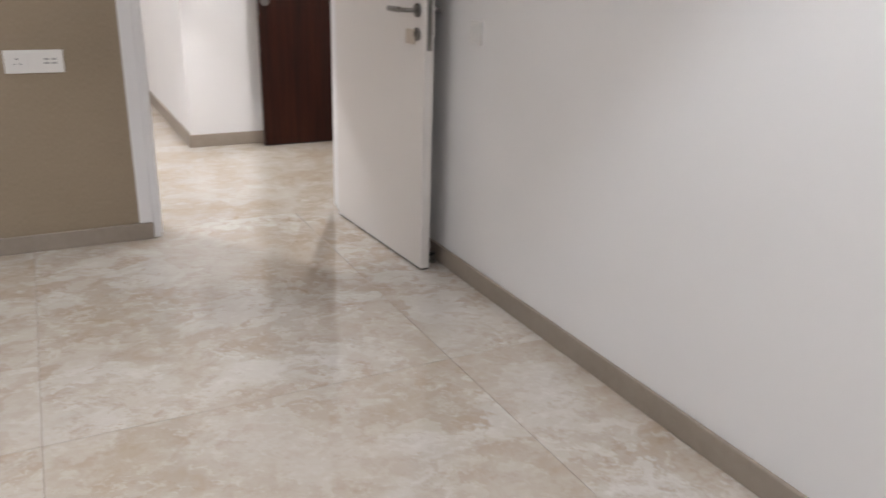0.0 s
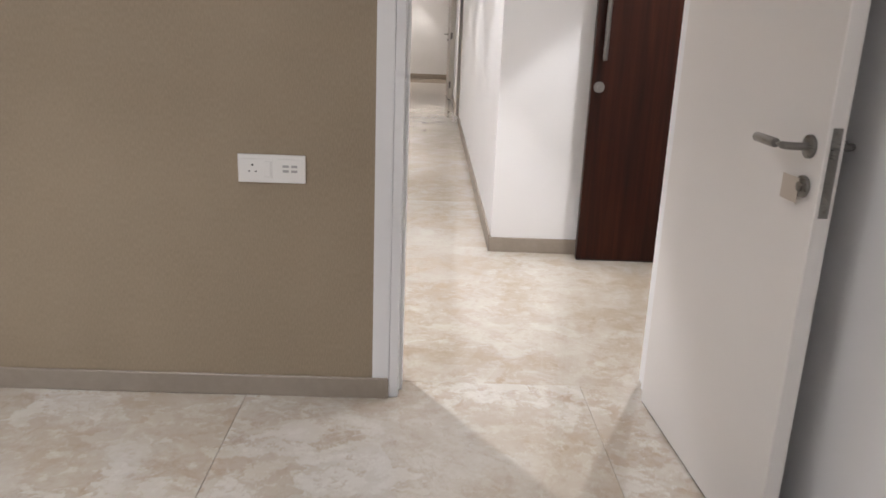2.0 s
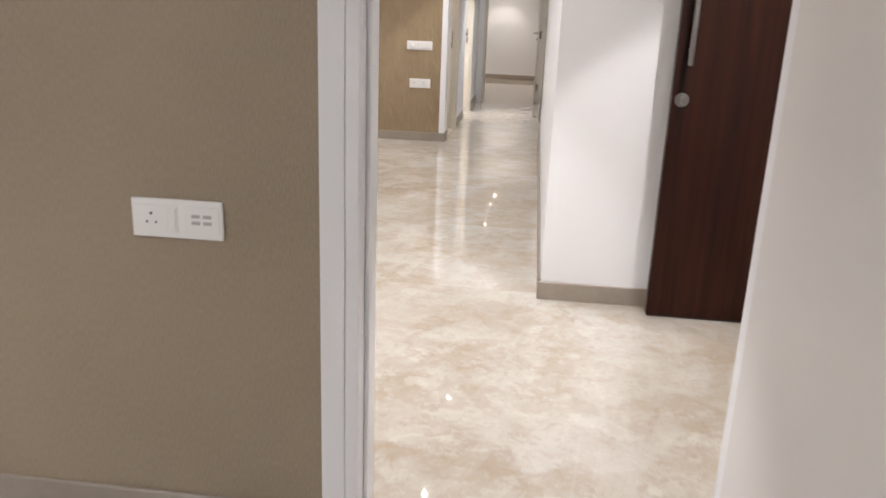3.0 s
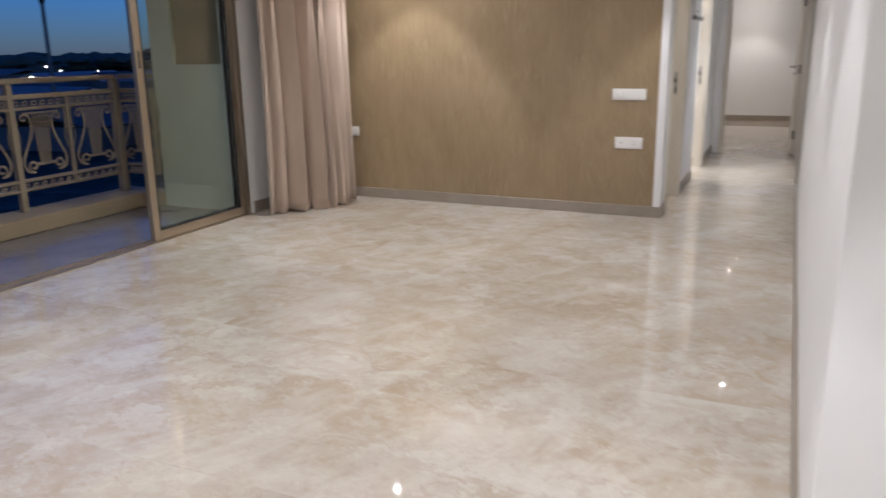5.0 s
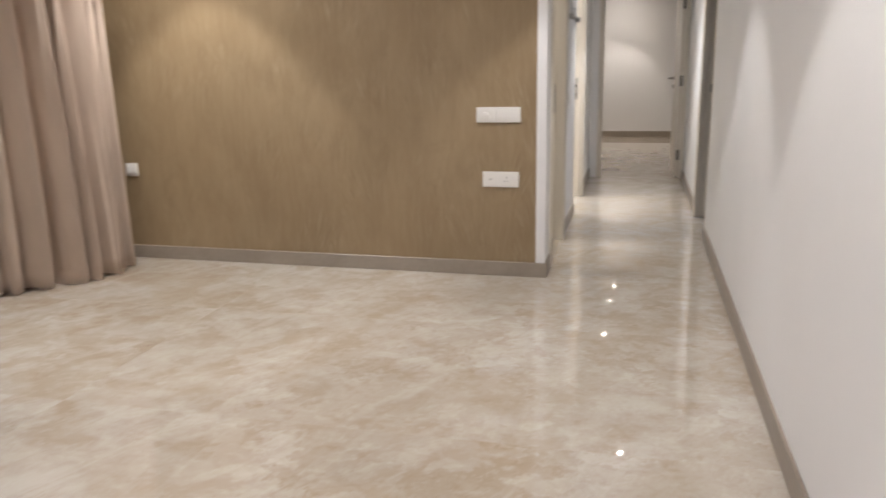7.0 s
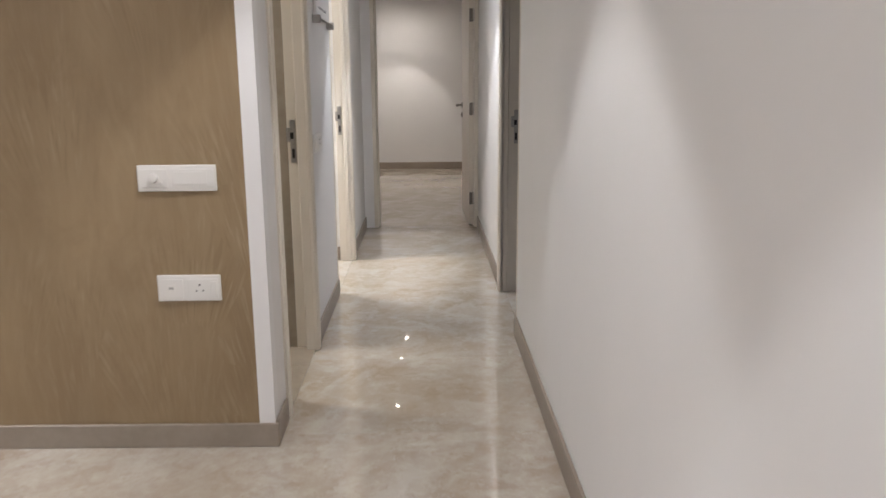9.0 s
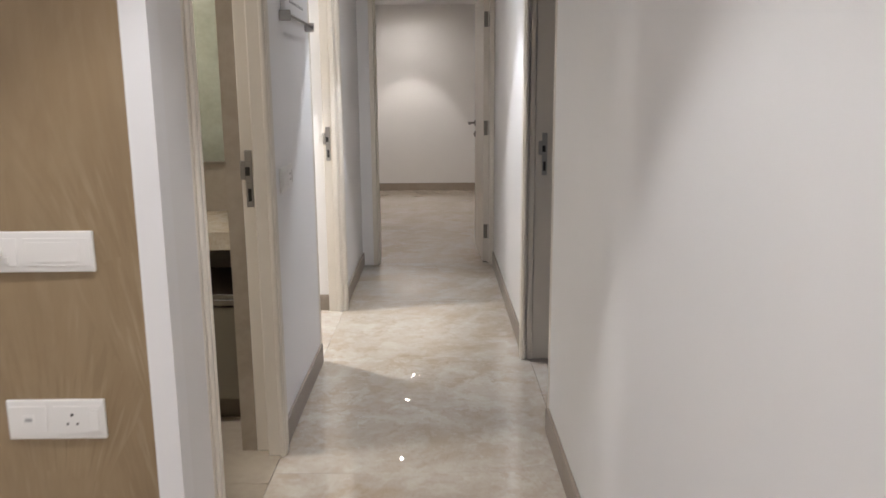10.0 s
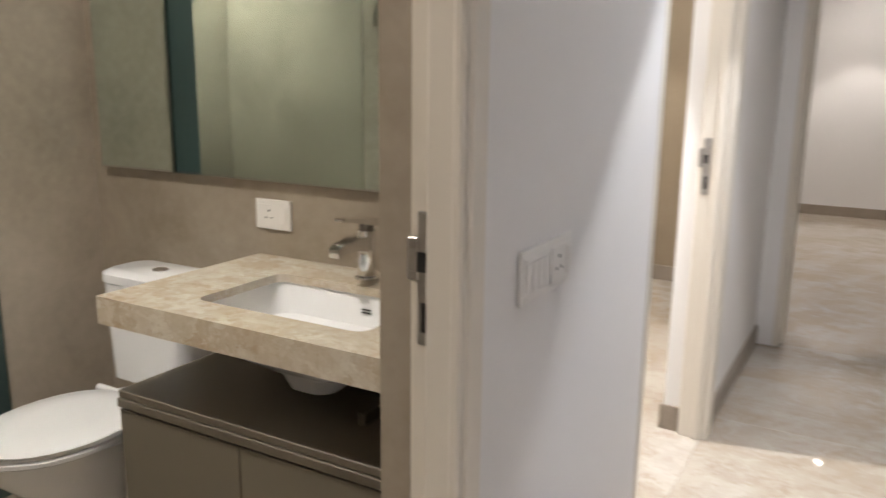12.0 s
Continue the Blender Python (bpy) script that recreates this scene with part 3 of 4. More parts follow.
def flush_door(name, label, m, width, thick, height, mat, latch_edge=True, hinges=3):
    """A flush leaf hinged at local x 0, running along +x, its inner face at y 0 and its outer at +thick."""
    d = thing(name, label, "door", m)
    leaf = part("leaf", box(0, width, 0, thick, 0.008, height, 0.002), mat, d)
    part("bottom_seal", box(0.004, width - 0.002, 0.004, thick - 0.004, 0.002, 0.008), M_BLACK, d, "black rubber seal")
    for z in [0.25, 1.05, 1.85][:hinges]:
        bm = box(-0.003, 0.0, 0.004, thick - 0.004, z - 0.055, z + 0.055)
        add_cyl(bm, (-0.006, -0.004, z - 0.055), (-0.006, -0.004, z + 0.055), 0.006, n=12)
        part("hinge", bm, M_DARKSTEEL, d, "steel butt hinge", True)
    if latch_edge:
        plate = part("latch_plate", box(width, width + 0.002, thick / 2 - 0.011, thick / 2 + 0.011, 0.925, 1.125), M_STEEL, d, "brushed steel latch plate")
        part("latch_bolt", box(width + 0.002, width + 0.011, thick / 2 - 0.007, thick / 2 + 0.007, 1.055, 1.082, 0.003), M_STEEL, plate)
        part("screw", cyl((width + 0.002, thick / 2, 0.94), (width + 0.003, thick / 2, 0.94), 0.004, n=10), M_DARKSTEEL, plate)
        part("screw", cyl((width + 0.002, thick / 2, 1.11), (width + 0.003, thick / 2, 1.11), 0.004, n=10), M_DARKSTEEL, plate)
    return d


# bedroom door, open against the east wall
leaf_yaw = math.degrees(math.atan2(-0.894, 0.050))
door = flush_door("bedroom_door", "off-white flush bedroom door standing open near the wall", pose(0.924, 0.016, 0, 0, 0, leaf_yaw), 0.896, 0.042, 2.05, M_DOOR, True, 0)
lever(door, pose(0.838, 0, 1.076))
lock = cylinder_lock(door, pose(0.838, 0, 0.985))
part("key_tag", box(-0.078, -0.004, -0.0125, -0.0115, -0.040, 0.018), paint("buff_paper", (0.50, 0.43, 0.36), 0.7), lock, "paper tag hanging from the lock")
lever(door, pose(0.838, 0.042, 1.076, 0, 0, 180), -1)
part("thumb_turn", cyl((0.838, 0.042, 0.985), (0.838, 0.072, 0.985), 0.012, n=16, bevel=0.002), M_STEEL, door, "steel thumb turn", True)

stop = thing("door_stop", "dark metal door stop on the floor by the wall", "door stop", pose(1.066, -0.800, 0))
part("stop_base", cyl((0, 0, 0), (0, 0, 0.012), 0.018, n=18, bevel=0.002), M_DARKSTEEL, stop, "", True)
part("stop_post", cyl((0, 0, 0.012), (0, 0, 0.05), 0.009, n=14), M_DARKSTEEL, stop, "", True)
part("stop_buffer", cyl((0.012, 0, 0.04), (-0.022, 0, 0.04), 0.010, n=14, bevel=0.002), M_BLACK, stop, "black rubber buffer", True)

# entrance door, open across the foyer wall
ent = thing("entrance_door", "dark mahogany veneered entrance door standing open", "door", pose(0.994, 1.762, 0))
part("leaf", box(0, 1.02, 0, 0.045, 0.010, 2.10, 0.002), M_WOOD, ent)
part("bottom_seal", box(0.004, 1.01, 0.004, 0.041, 0.003, 0.010), M_BLACK, ent)
pull = part("pull_handle", add_cyl(cyl((0.052, -0.045, 1.138), (0.052, -0.045, 2.02), 0.0125, n=20, bevel=0.002), (0.052, -0.05, 1.20), (0.052, 0.0, 1.20), 0.008, n=12), M_STEEL, ent, "long brushed steel pull bar", True)
part("pull_bracket", cyl((0.052, -0.045, 1.94), (0.052, 0.0, 1.94), 0.008, n=12), M_STEEL, pull, "", True)
rose = part("lock_rose", cyl((0.042, 0, 0.993), (0.042, -0.010, 0.993), 0.030, n=28, bevel=0.003), M_STEEL, ent, "round steel lock rose", True)
part("lock_cylinder", cyl((0.042, -0.009, 0.993), (0.042, -0.014, 0.993), 0.012, n=16), M_STEEL, rose, "", True)
part("edge_latch", box(-0.003, 0.0, 0.012, 0.034, 0.98, 1.20), M_STEEL, ent, "steel latch plate")
for z in (0.3, 1.05, 1.85):
    part("hinge", box(1.02, 1.024, 0.0, 0.03, z - 0.05, z + 0.05), M_DARKSTEEL, ent)

# door at the corridor's end, open into the far room
far = flush_door("end_room_door", "cream flush door at the corridor's end, standing open", pose(0.466, 10.874, 0, 0, 0, 91.5), 0.86, 0.042, 2.05, M_FRAME)
lever(far, pose(0.80, 0.042, 1.06, 0, 0, 180), -1)
cylinder_lock(far, pose(0.80, 0.042, 0.965, 0, 0, 180))


# ---------------------------------------------------------------- switches and sockets
def wall_plate(name, label, m, modules, h=0.092, category="socket"):
    """A white modular plate in local x and z, its back at y 0 and facing -y. modules: kinds from left to right with widths."""
    w = sum(k[1] for k in modules)
    t = thing(name, label, category, m)
    part("frame_plate", box(-w / 2, w / 2, -0.009, 0, -h / 2, h / 2, 0.004, 2), M_PLASTIC, t)
    x = -w / 2
    for kind, kw in modules:
        a, b = x + 0.008, x + kw - 0.008
        c = (a + b) / 2
        part("insert", box(a, b, -0.0115, -0.009, -h / 2 + 0.014, h / 2 - 0.014, 0.001), M_PLASTIC, t)
        if kind == "socket":
            bm = bmesh.new()
            for dx, dz, r in ((0, 0.012, 0.0035), (-0.011, -0.009, 0.0028), (0.011, -0.009, 0.0028)):
                add_cyl(bm, (c - 0.012 + dx, -0.0112, dz), (c - 0.012 + dx, -0.0121, dz), r, n=12)
            part("pin_holes", bm, M_BLACK, t)
            part("rocker", box(b - 0.027, b - 0.004, -0.015, -0.0115, -0.026, 0.026, 0.002), M_PLASTIC, t)
        elif kind == "rockers":
            n = max(1, round((b - a) / 0.024))
            for i in range(n):
                u = a + (b - a) * i / n
                part("rocker", box(u + 0.001, u + (b - a) / n - 0.001, -0.0145, -0.0115, -0.026, 0.026, 0.002), M_PLASTIC, t)
        elif kind == "dimmer":
            part("dial", cyl((c, -0.0115, 0.002), (c, -0.026, 0.002), 0.017, 0.015, n=24, bevel=0.002), M_PLASTIC, t, "", True)
            part("rocker", box(c + 0.014, c + 0.030, -0.0145, -0.0115, -0.026, -0.008, 0.002), M_PLASTIC, t)
        elif kind == "blank":
            part("rocker", box(a + 0.004, b - 0.022, -0.0130, -0.0115, -0.022, 0.022, 0.001), M_PLASTIC, t)
        elif kind == "jack":
            part("port_rim", box(c - 0.013, c + 0.013, -0.0128, -0.0115, -0.013, 0.013, 0.001), M_PLASTIC, t)
            part("port", box(c - 0.008, c + 0.008, -0.0133, -0.0128, -0.003, 0.005), M_PORT, t)
        elif kind == "data":
            for dz in (0.010, -0.006):
                part("port", box(c - 0.024, c - 0.004, -0.0125, -0.0115, dz - 0.004, dz + 0.004), M_PORT, t)
                part("port", box(c + 0.004, c + 0.024, -0.0125, -0.0115, dz - 0.004, dz + 0.004), M_PORT, t)
        x += kw
    return t


wall_plate("power_socket", "white twin plate with a three-pin socket and data ports", pose(-0.3975, 0.0, 0.823), [("socket", 0.122), ("data", 0.10)], 0.094)
wall_plate("light_switch", "small white square light switch on the bedroom wall", pose(1.105, -1.06, 1.008, 0, 0, -90), [("rockers", 0.09)], 0.09, "switch")
wall_plate("switch_panel", "wide white switch plate with a dimmer dial and a blank insert", pose(-0.800, 6.5375, 0.985), [("dimmer", 0.11), ("blank", 0.156)], 0.09, "switch")
wall_plate("power_socket", "white twin plate with a blank and a three-pin socket", pose(-0.787, 6.5375, 0.600), [("jack", 0.098), ("socket", 0.122)], 0.094)
wall_plate("power_socket", "small white socket beside the curtain", pose(-3.352, 6.576, 0.618), [("rockers", 0.088)], 0.088)
wall_plate("power_socket", "white socket plate above the bathroom worktop", pose(-1.553, 8.36, 0.923), [("socket", 0.13)], 0.088)
wall_plate("light_switch", "white switch plate in the corridor", pose(-0.515, 7.88, 0.998, 0, 0, 90), [("rockers", 0.11), ("socket", 0.11)], 0.092, "switch")


# ---------------------------------------------------------------- downlights
def downlight(x, y, z, watts, cone=72, blend=0.3, colour=WARM, spill=0.5, r=0.0145):
    d = thing("downlight", "small round recessed white ceiling downlight, lit", "downlight", pose(x, y, z), "ceiling downlights")
    bm = bmesh.new()
    ring = [[(rr * math.cos(a), rr * math.sin(a), zz) for a in [2 * math.pi * k / 24 for k in range(24)]] for rr, zz in ((r + 0.018, 0.0), (r + 0.016, -0.006), (r + 0.002, -0.006), (r, 0.0))]
    add_loft(bm, ring, False, False)
    part("trim_ring", bm, M_RING, d, "", True)
    part("lens", cyl((0, 0, -0.003), (0, 0, -0.0015), r, n=24), M_LED, d, "glowing lens")
    for size, soft, share in ((cone, blend, 1.0), (172, 1.0, spill)):
        lamp = bpy.data.lights.new("downlight_lamp", "SPOT")
        lamp.energy, lamp.color, lamp.shadow_soft_size = watts * share, colour, 0.013
        lamp.spot_size, lamp.spot_blend = radians(size), soft
        o = new("downlight_lamp", lamp)
        o.parent = d
        o.location = (0, 0, -0.02)
    return d


for x, y in ((-0.37, 0.85), (-0.28, 2.3), (-0.28, 4.05), (-0.28, 5.83)):
    downlight(x, y, H_LIV, 74 if y > 5 else 116 if y < 1 else 64, 78 if y < 1 else 72, blend=0.28 if y > 5 else 0.2, spill=0.2 if y < 1.0 else 0.26 if y > 5 else 0.55)
for x, y in ((-2.68, 1.2), (-2.68, 3.5), (-2.68, 5.93)):
    downlight(x, y, H_LIV, 78 if y < 2 else 86 if y < 5 else 108, spill=0.9)
downlight(1.33, 0.95, H_LIV, 98, 78, 0.2, spill=0.2)
downlight(-0.04, 8.95, H_COR, 88, 74, 0.25, lamp_colour(0.94, 0.97, 1.04), 0.34)
downlight(-0.33, 12.45, H_END, 40, colour=END, spill=0.3, r=0.019)
downlight(-0.33, 14.05, H_END, 40, colour=END, spill=0.3, r=0.019)
downlight(-0.28, 14.93, H_END, 54, colour=END, spill=0.42, r=0.019)
for x, y, w in ((0.3, -2.75, 64), (-2.3, -2.55, 125), (-2.3, -4.4, 90), (0.3, -4.4, 74), (-1.2, -1.3, 98)):
    downlight(x, y, H_BED, w, 86 if y > -2 else 74, 0.8 if y > -2 else 0.4, lamp_colour(0.95, 0.965, 1.03), 0.42)
downlight(-1.6, 7.30, H_COR, 54, 80, 0.5, BATH, 1.2)
downlight(-3.0, 7.2, H_COR, 32, 80, 0.5, BATH, 2.6)
# unseen fill lamp, added to brighten the side room's wallpaper
downlight(-1.4, 11.2, H_COR, 60, 72, 0.3, BATH)
downlight(-1.45, 9.28, H_COR, 172, 76, 0.3, BATH)


# ---------------------------------------------------------------- window, curtain and balcony
def sash(name, label, x, y0, y1):
    """A sliding glazed sash in a wall that runs along y."""
    t = thing(name, label, "sliding door", pose(x, y0, 0.012))
    w, z1 = y1 - y0, 2.36
    part("stile", box(-0.018, 0.018, 0, 0.062, 0, z1, 0.003), M_ALU, t)
    part("stile", box(-0.018, 0.018, w - 0.062, w, 0, z1, 0.003), M_ALU, t)
    part("bottom_rail", box(-0.018, 0.018, 0.062, w - 0.062, 0, 0.07, 0.003), M_ALU, t)
    part("top_rail", box(-0.018, 0.018, 0.062, w - 0.062, z1 - 0.07, z1, 0.003), M_ALU, t)
    part("gasket", add_box(box(-0.007, 0.0205, 0.062, 0.068, 0.07, z1 - 0.07), -0.007, 0.0205, w - 0.070, w - 0.062, 0.07, z1 - 0.07), M_BLACK, t)
    part("gasket", box(-0.007, 0.0195, 0.068, w - 0.070, 0.070, 0.077), M_BLACK, t)
    pane = part("pane", box(-0.004, 0.004, 0.066, w - 0.066, 0.074, z1 - 0.072), M_GLASS, t, "clear greenish glass pane")
    pane.visible_shadow = False
    part("latch_slot", box(0.018, 0.0205, 0.022, 0.036, 1.24, 1.36, 0.002), M_BLACK, t, "dark recessed latch")
    return t


win = thing("window_1", "champagne aluminium frame of the balcony sliding doors", "window frame", kind="structure")
part("sill_track", add_box(add_box(box(-3.90, -3.79, 1.70, 5.52, 0.0, 0.008), -3.845, -3.839, 1.70, 5.52, 0.008, 0.013), -3.885, -3.879, 1.70, 5.52, 0.008, 0.013), M_ALU, win)
for y0, y1 in ((5.462, 5.52), (1.70, 1.76)):
    bm = box(-3.90, -3.80, y0, y1, 0.008, 2.42, 0.003)
    add_box(bm, -3.86, -3.822, y0 - 0.016 if y0 > 3 else y1, y0 if y0 > 3 else y1 + 0.016, 0.008, 2.40, 0.002)
    part("frame_upright", bm, M_ALU, win)
part("frame_head", box(-3.90, -3.80, 1.76, 5.462, 2.37, 2.42, 0.003), M_ALU, win)
sash("sliding_sash", "glazed sliding door sash in champagne aluminium, slid aside", -3.820, 4.39, 5.452)
sash("sliding_sash", "glazed sliding door sash stacked behind the first one", -3.868, 4.43, 5.452)


def curtain():
    """A floor-length pleated curtain gathered at the side of the window."""
    n, rows, thick = 260, 26, 0.004
    rnd = random.Random(4)
    ph = [rnd.uniform(-0.5, 0.5) for _ in range(16)]
    verts, faces = [], []
    for side in (0, 1):
        for j in range(rows + 1):
            z = 0.012 + (2.60 - 0.012) * j / rows
            low = 1.0 - j / rows
            for i in range(n + 1):
                u = i / n
                base_x = -3.585 + 0.255 * math.sin(math.pi * min(1.0, u * 1.18) * 0.62)
                if u > 0.78:
                    base_x -= 0.17 * (u - 0.78) / 0.22
                y = 5.535 + 0.955 * u
                k = u * 9.5 + 0.42 * math.sin(6.0 * u + 0.6) + 0.20 * math.sin(17.0 * u)
                f = math.sin(2 * math.pi * k + 0.5 * math.sin(1.3 * z + 2.0 * u) + 0.55 * (z - 1.3) * ph[int(k) % 16])
                fold = math.copysign(abs(f) ** 0.6, f) + 0.24 * math.sin(4 * math.pi * k + 1.0)
                amp = (0.104 + 0.020 * low + 0.075 * ph[(int(k) + 3) % 16]) * min(1.0, 5 * u + 0.35) * (1.0 - 0.45 * max(0.0, u - 0.8) / 0.2)
                sway = 0.012 * math.sin(1.7 * z + 5 * u)
                x = base_x + amp * fold + sway - 0.004 * side
                y += 0.030 * math.cos(2 * math.pi * k) + 0.02 * low * (u - 0.5)
                zz = z + (0.010 * math.sin(7 * k) + 0.012 * u) * (1 if j == 0 else 0)
                verts.append((x, y, max(zz, 0.004)))
    w = n + 1
    off = w * (rows + 1)
    for j in range(rows):
        for i in range(n):
            a = j * w + i
            faces.append((a, a + 1, a + w + 1, a + w))
            faces.append((off + a, off + a + w, off + a + w + 1, off + a + 1))
    for i in range(n):
        faces.append((i, off + i, off + i + 1, i + 1))
        t = rows * w + i
        faces.append((t, t + 1, off + t + 1, off + t))
    for j in range(rows):
        a, b = j * w, j * w + n
        faces.append((a, a + w, off + a + w, off + a))
        faces.append((b, off + b, off + b + w, b + w))
    me = bpy.data.meshes.new("drape")
    me.from_pydata(verts, [], faces)
    me.materials.append(M_CLOTH)
    for p in me.polygons:
        p.use_smooth = True
    t = thing("curtain", "rose beige floor-length pleated curtain drawn aside", "curtain")
    ob = new("drape", me)
    ob.parent = t
    part("hem", box(-3.36, -3.352, 6.02, 6.06, 0.02, 0.03), M_CLOTH, t)
    part("curtain_track", box(-3.62, -3.56, 1.7, 6.50, 2.60, 2.63, 0.004), M_ALU, t, "slim aluminium curtain track")
    part("track_bracket", box(-3.60, -3.58, 5.9, 5.94, 2.63, 2.66), M_ALU, t)
    return t


curtain()

# balcony
structure("balcony_kerb", add_box(box(-5.36, -4.97, 0.9, 5.72, -0.012, 0.12, 0.008), -4.97, -4.84, 5.46, 5.72, -0.012, 0.12, 0.008), M_KERB, "ochre plastered balcony kerb under the railing", "kerb")
structure("wall_balcony_end", box(-4.83, -3.90, 5.60, 5.80, -0.22, 1.255), M_OUTWALL, "pale plastered end wall of the balcony")
structure("wall_balcony_end_pier", box(-4.83, -4.585, 5.60, 5.80, 1.255, 2.9), M_OUTWALL, "pale plastered pier at the balcony's end")
structure("wall_balcony_end_panel", box(-4.585, -3.90, 5.63, 5.80, 1.255, 2.9), M_BROWN, "brown panel above the balcony's end wall")
structure("ceiling_balcony", box(-5.36, -4.0, 0.9, 5.80, 2.62, 2.9), M_OUTWALL, "plastered soffit over the balcony", "ceiling")
structure("wall_balcony_south", box(-5.36, -4.0, 0.7, 0.9, -0.22, 2.9), M_OUTWALL, "plastered end wall of the balcony")


def spiral(cx, cz, r0, r1, a0, a1, n=22):
    return [(0, cx + (r0 + (r1 - r0) * i / n) * math.cos(a0 + (a1 - a0) * i / n), cz + (r0 + (r1 - r0) * i / n) * math.sin(a0 + (a1 - a0) * i / n)) for i in range(n + 1)]


def smooth_line(pts, n=8):
    """A Catmull-Rom line through points."""
    p = [Vector(q) for q in pts]
    p = [2 * p[0] - p[1]] + p + [2 * p[-1] - p[-2]]
    out = []
    for i in range(1, len(p) - 2):
        for k in range(n):
            t = k / n
            out.append(0.5 * (2 * p[i] + (p[i + 1] - p[i - 1]) * t + (2 * p[i - 1] - 5 * p[i] + 4 * p[i + 1] - p[i + 2]) * t * t + (3 * p[i] - p[i - 1] - 3 * p[i + 1] + p[i + 2]) * t ** 3))
    return [*out, p[-2]]


def arm_mesh(s):
    """One scrolled arm of a wrought lyre."""
    bm = bmesh.new()
    line = smooth_line([(0, s * 0.165, 0.892), (0, s * 0.125, 0.885), (0, s * 0.10, 0.83), (0, s * 0.105, 0.74), (0, s * 0.155, 0.63), (0, s * 0.205, 0.52), (0, s * 0.185, 0.44), (0, s * 0.125, 0.42)], 7)
    line += [Vector((0, s * y, z)) for _, y, z in spiral(0.122, 0.472, 0.052, 0.014, -1.7, 5.6, 26)]
    add_tube(bm, line, 0.0105, 6)
    return bm


def curl_mesh(s):
    bm = bmesh.new()
    return add_tube(bm, [(0, s * y, z) for _, y, z in spiral(0.160, 0.860, 0.036, 0.010, 2.6, -3.6, 20)], 0.008, 6)


def stay_mesh(s):
    bm = bmesh.new()
    return add_tube(bm, smooth_line([(0, s * 0.232, 0.925), (0, s * 0.232, 0.80), (0, s * 0.215, 0.70), (0, s * 0.235, 0.60)], 5), 0.006, 5)


def string_mesh(top, foot):
    return add_tube(bmesh.new(), [(0, top, 0.90), (0, foot, 0.48)], 0.006, 5)


def ring_mesh(w, z0, z1):
    """One running scroll of a band."""
    h = z1 - z0
    line = [Vector((0, -w / 2, z0)), Vector((0, -h * 0.4, z0 + h * 0.3))]
    line += [Vector(p) for p in spiral(0, (z0 + z1) / 2, h * 0.52, h * 0.14, 2.6, 9.4, 18)]
    return add_tube(bmesh.new(), line, 0.006, 5)


RAIL_MESH = {}


def piece(name, key, maker, parent, y):
    """A part that shares its mesh with its likes."""
    if key in RAIL_MESH:
        ob = new(name, RAIL_MESH[key])
        ob.parent = parent
    else:
        ob = part(name, maker(), M_RAIL, parent, "", True)
        RAIL_MESH[key] = ob.data
    ob.location = (0, y, 0)
    return ob


def railing(name, label, m, length, bays, first_post=True):
    """A wrought railing along local y, on the kerb top."""
    t = thing(name, label, "railing", m)
    for z0, z1, w in ((1.135, 1.178, 0.035), (1.012, 1.052, 0.018), (0.925, 0.950, 0.016), (0.352, 0.378, 0.016), (0.278, 0.302, 0.016)):
        part("rail", box(-w, w, 0, length, z0, z1, 0.004), M_RAIL, t)
    bay = length / bays
    for i in range(bays + 1):
        y, big = i * bay, i % 2 == 0
        if i == 0 and not first_post:
            continue
        w = 0.036 if i == bays and bays > 1 else 0.026 if big else 0.016
        z0, z1 = (0.12, 1.135) if big else (0.302, 1.012)
        part("post", box(-w, w, y - w, y + w, z0, z1, 0.004), M_RAIL, t)
    for i in range(bays):
        c = (i + 0.5) * bay
        lyre = piece("lyre_panel", "lyre", lambda: box(-0.012, 0.012, -0.085, 0.085, 0.475, 0.497, 0.003), t, c)
        piece("top_bar", "bar", lambda: box(-0.010, 0.010, -0.17, 0.17, 0.893, 0.907, 0.003), lyre, 0)
        for s in (-1, 1):
            piece("arm", ("arm", s), lambda: arm_mesh(s), lyre, 0)
            piece("curl", ("curl", s), lambda: curl_mesh(s), lyre, 0)
            piece("stay", ("stay", s), lambda: stay_mesh(s), lyre, 0)
            for top, foot in ((0.075, 0.045), (0.045, 0.028), (0.015, 0.010)):
                piece("string", ("string", s * top), lambda: string_mesh(s * top, s * foot), lyre, 0)
        for z0, z1 in ((0.305, 0.350), (0.955, 1.010)):
            for j in range(6):
                w = (bay - 0.04) / 6
                piece("scroll", ("scroll", z0, round(bay, 2)), lambda: ring_mesh(w, z0, z1), t, c - bay / 2 + 0.02 + w * (j + 0.5))
    return t


railing("balcony_railing", "cream painted wrought iron railing with lyre motifs", pose(-5.23, 1.26, 0), 4.26, 8)
railing("balcony_railing", "short cream wrought iron railing at the balcony's end", pose(-5.19, 5.56, 0, 0, 0, -90), 0.36, 1, False)

# ---------------------------------------------------------------- far outside


def evening_ground():
    """Fields, yards and tracks far below, in broad uneven patches."""
    k = Mat("dark_evening_ground", (0.06, 0.06, 0.05), 0.95)
    far_patch = k.noise(k.place((0.012, 0.012, 1)), 1.0, 6, 0.65, 0.4)
    near_patch = k.noise(k.place((0.09, 0.09, 1)), 1.0, 4, 0.6)
    col = k.ramp(far_patch, [(0.36, (0.018, 0.022, 0.016)), (0.50, (0.05, 0.052, 0.04)), (0.58, (0.16, 0.15, 0.125)), (0.68, (0.04, 0.045, 0.032))])
    k.colour(k.mix(k.ramp(near_patch, [(0.4, 0.0), (0.62, 0.6)]), col, (0.085, 0.085, 0.07)))
    k.b.inputs["Specular IOR Level"].default_value = 0.1
    return k.m


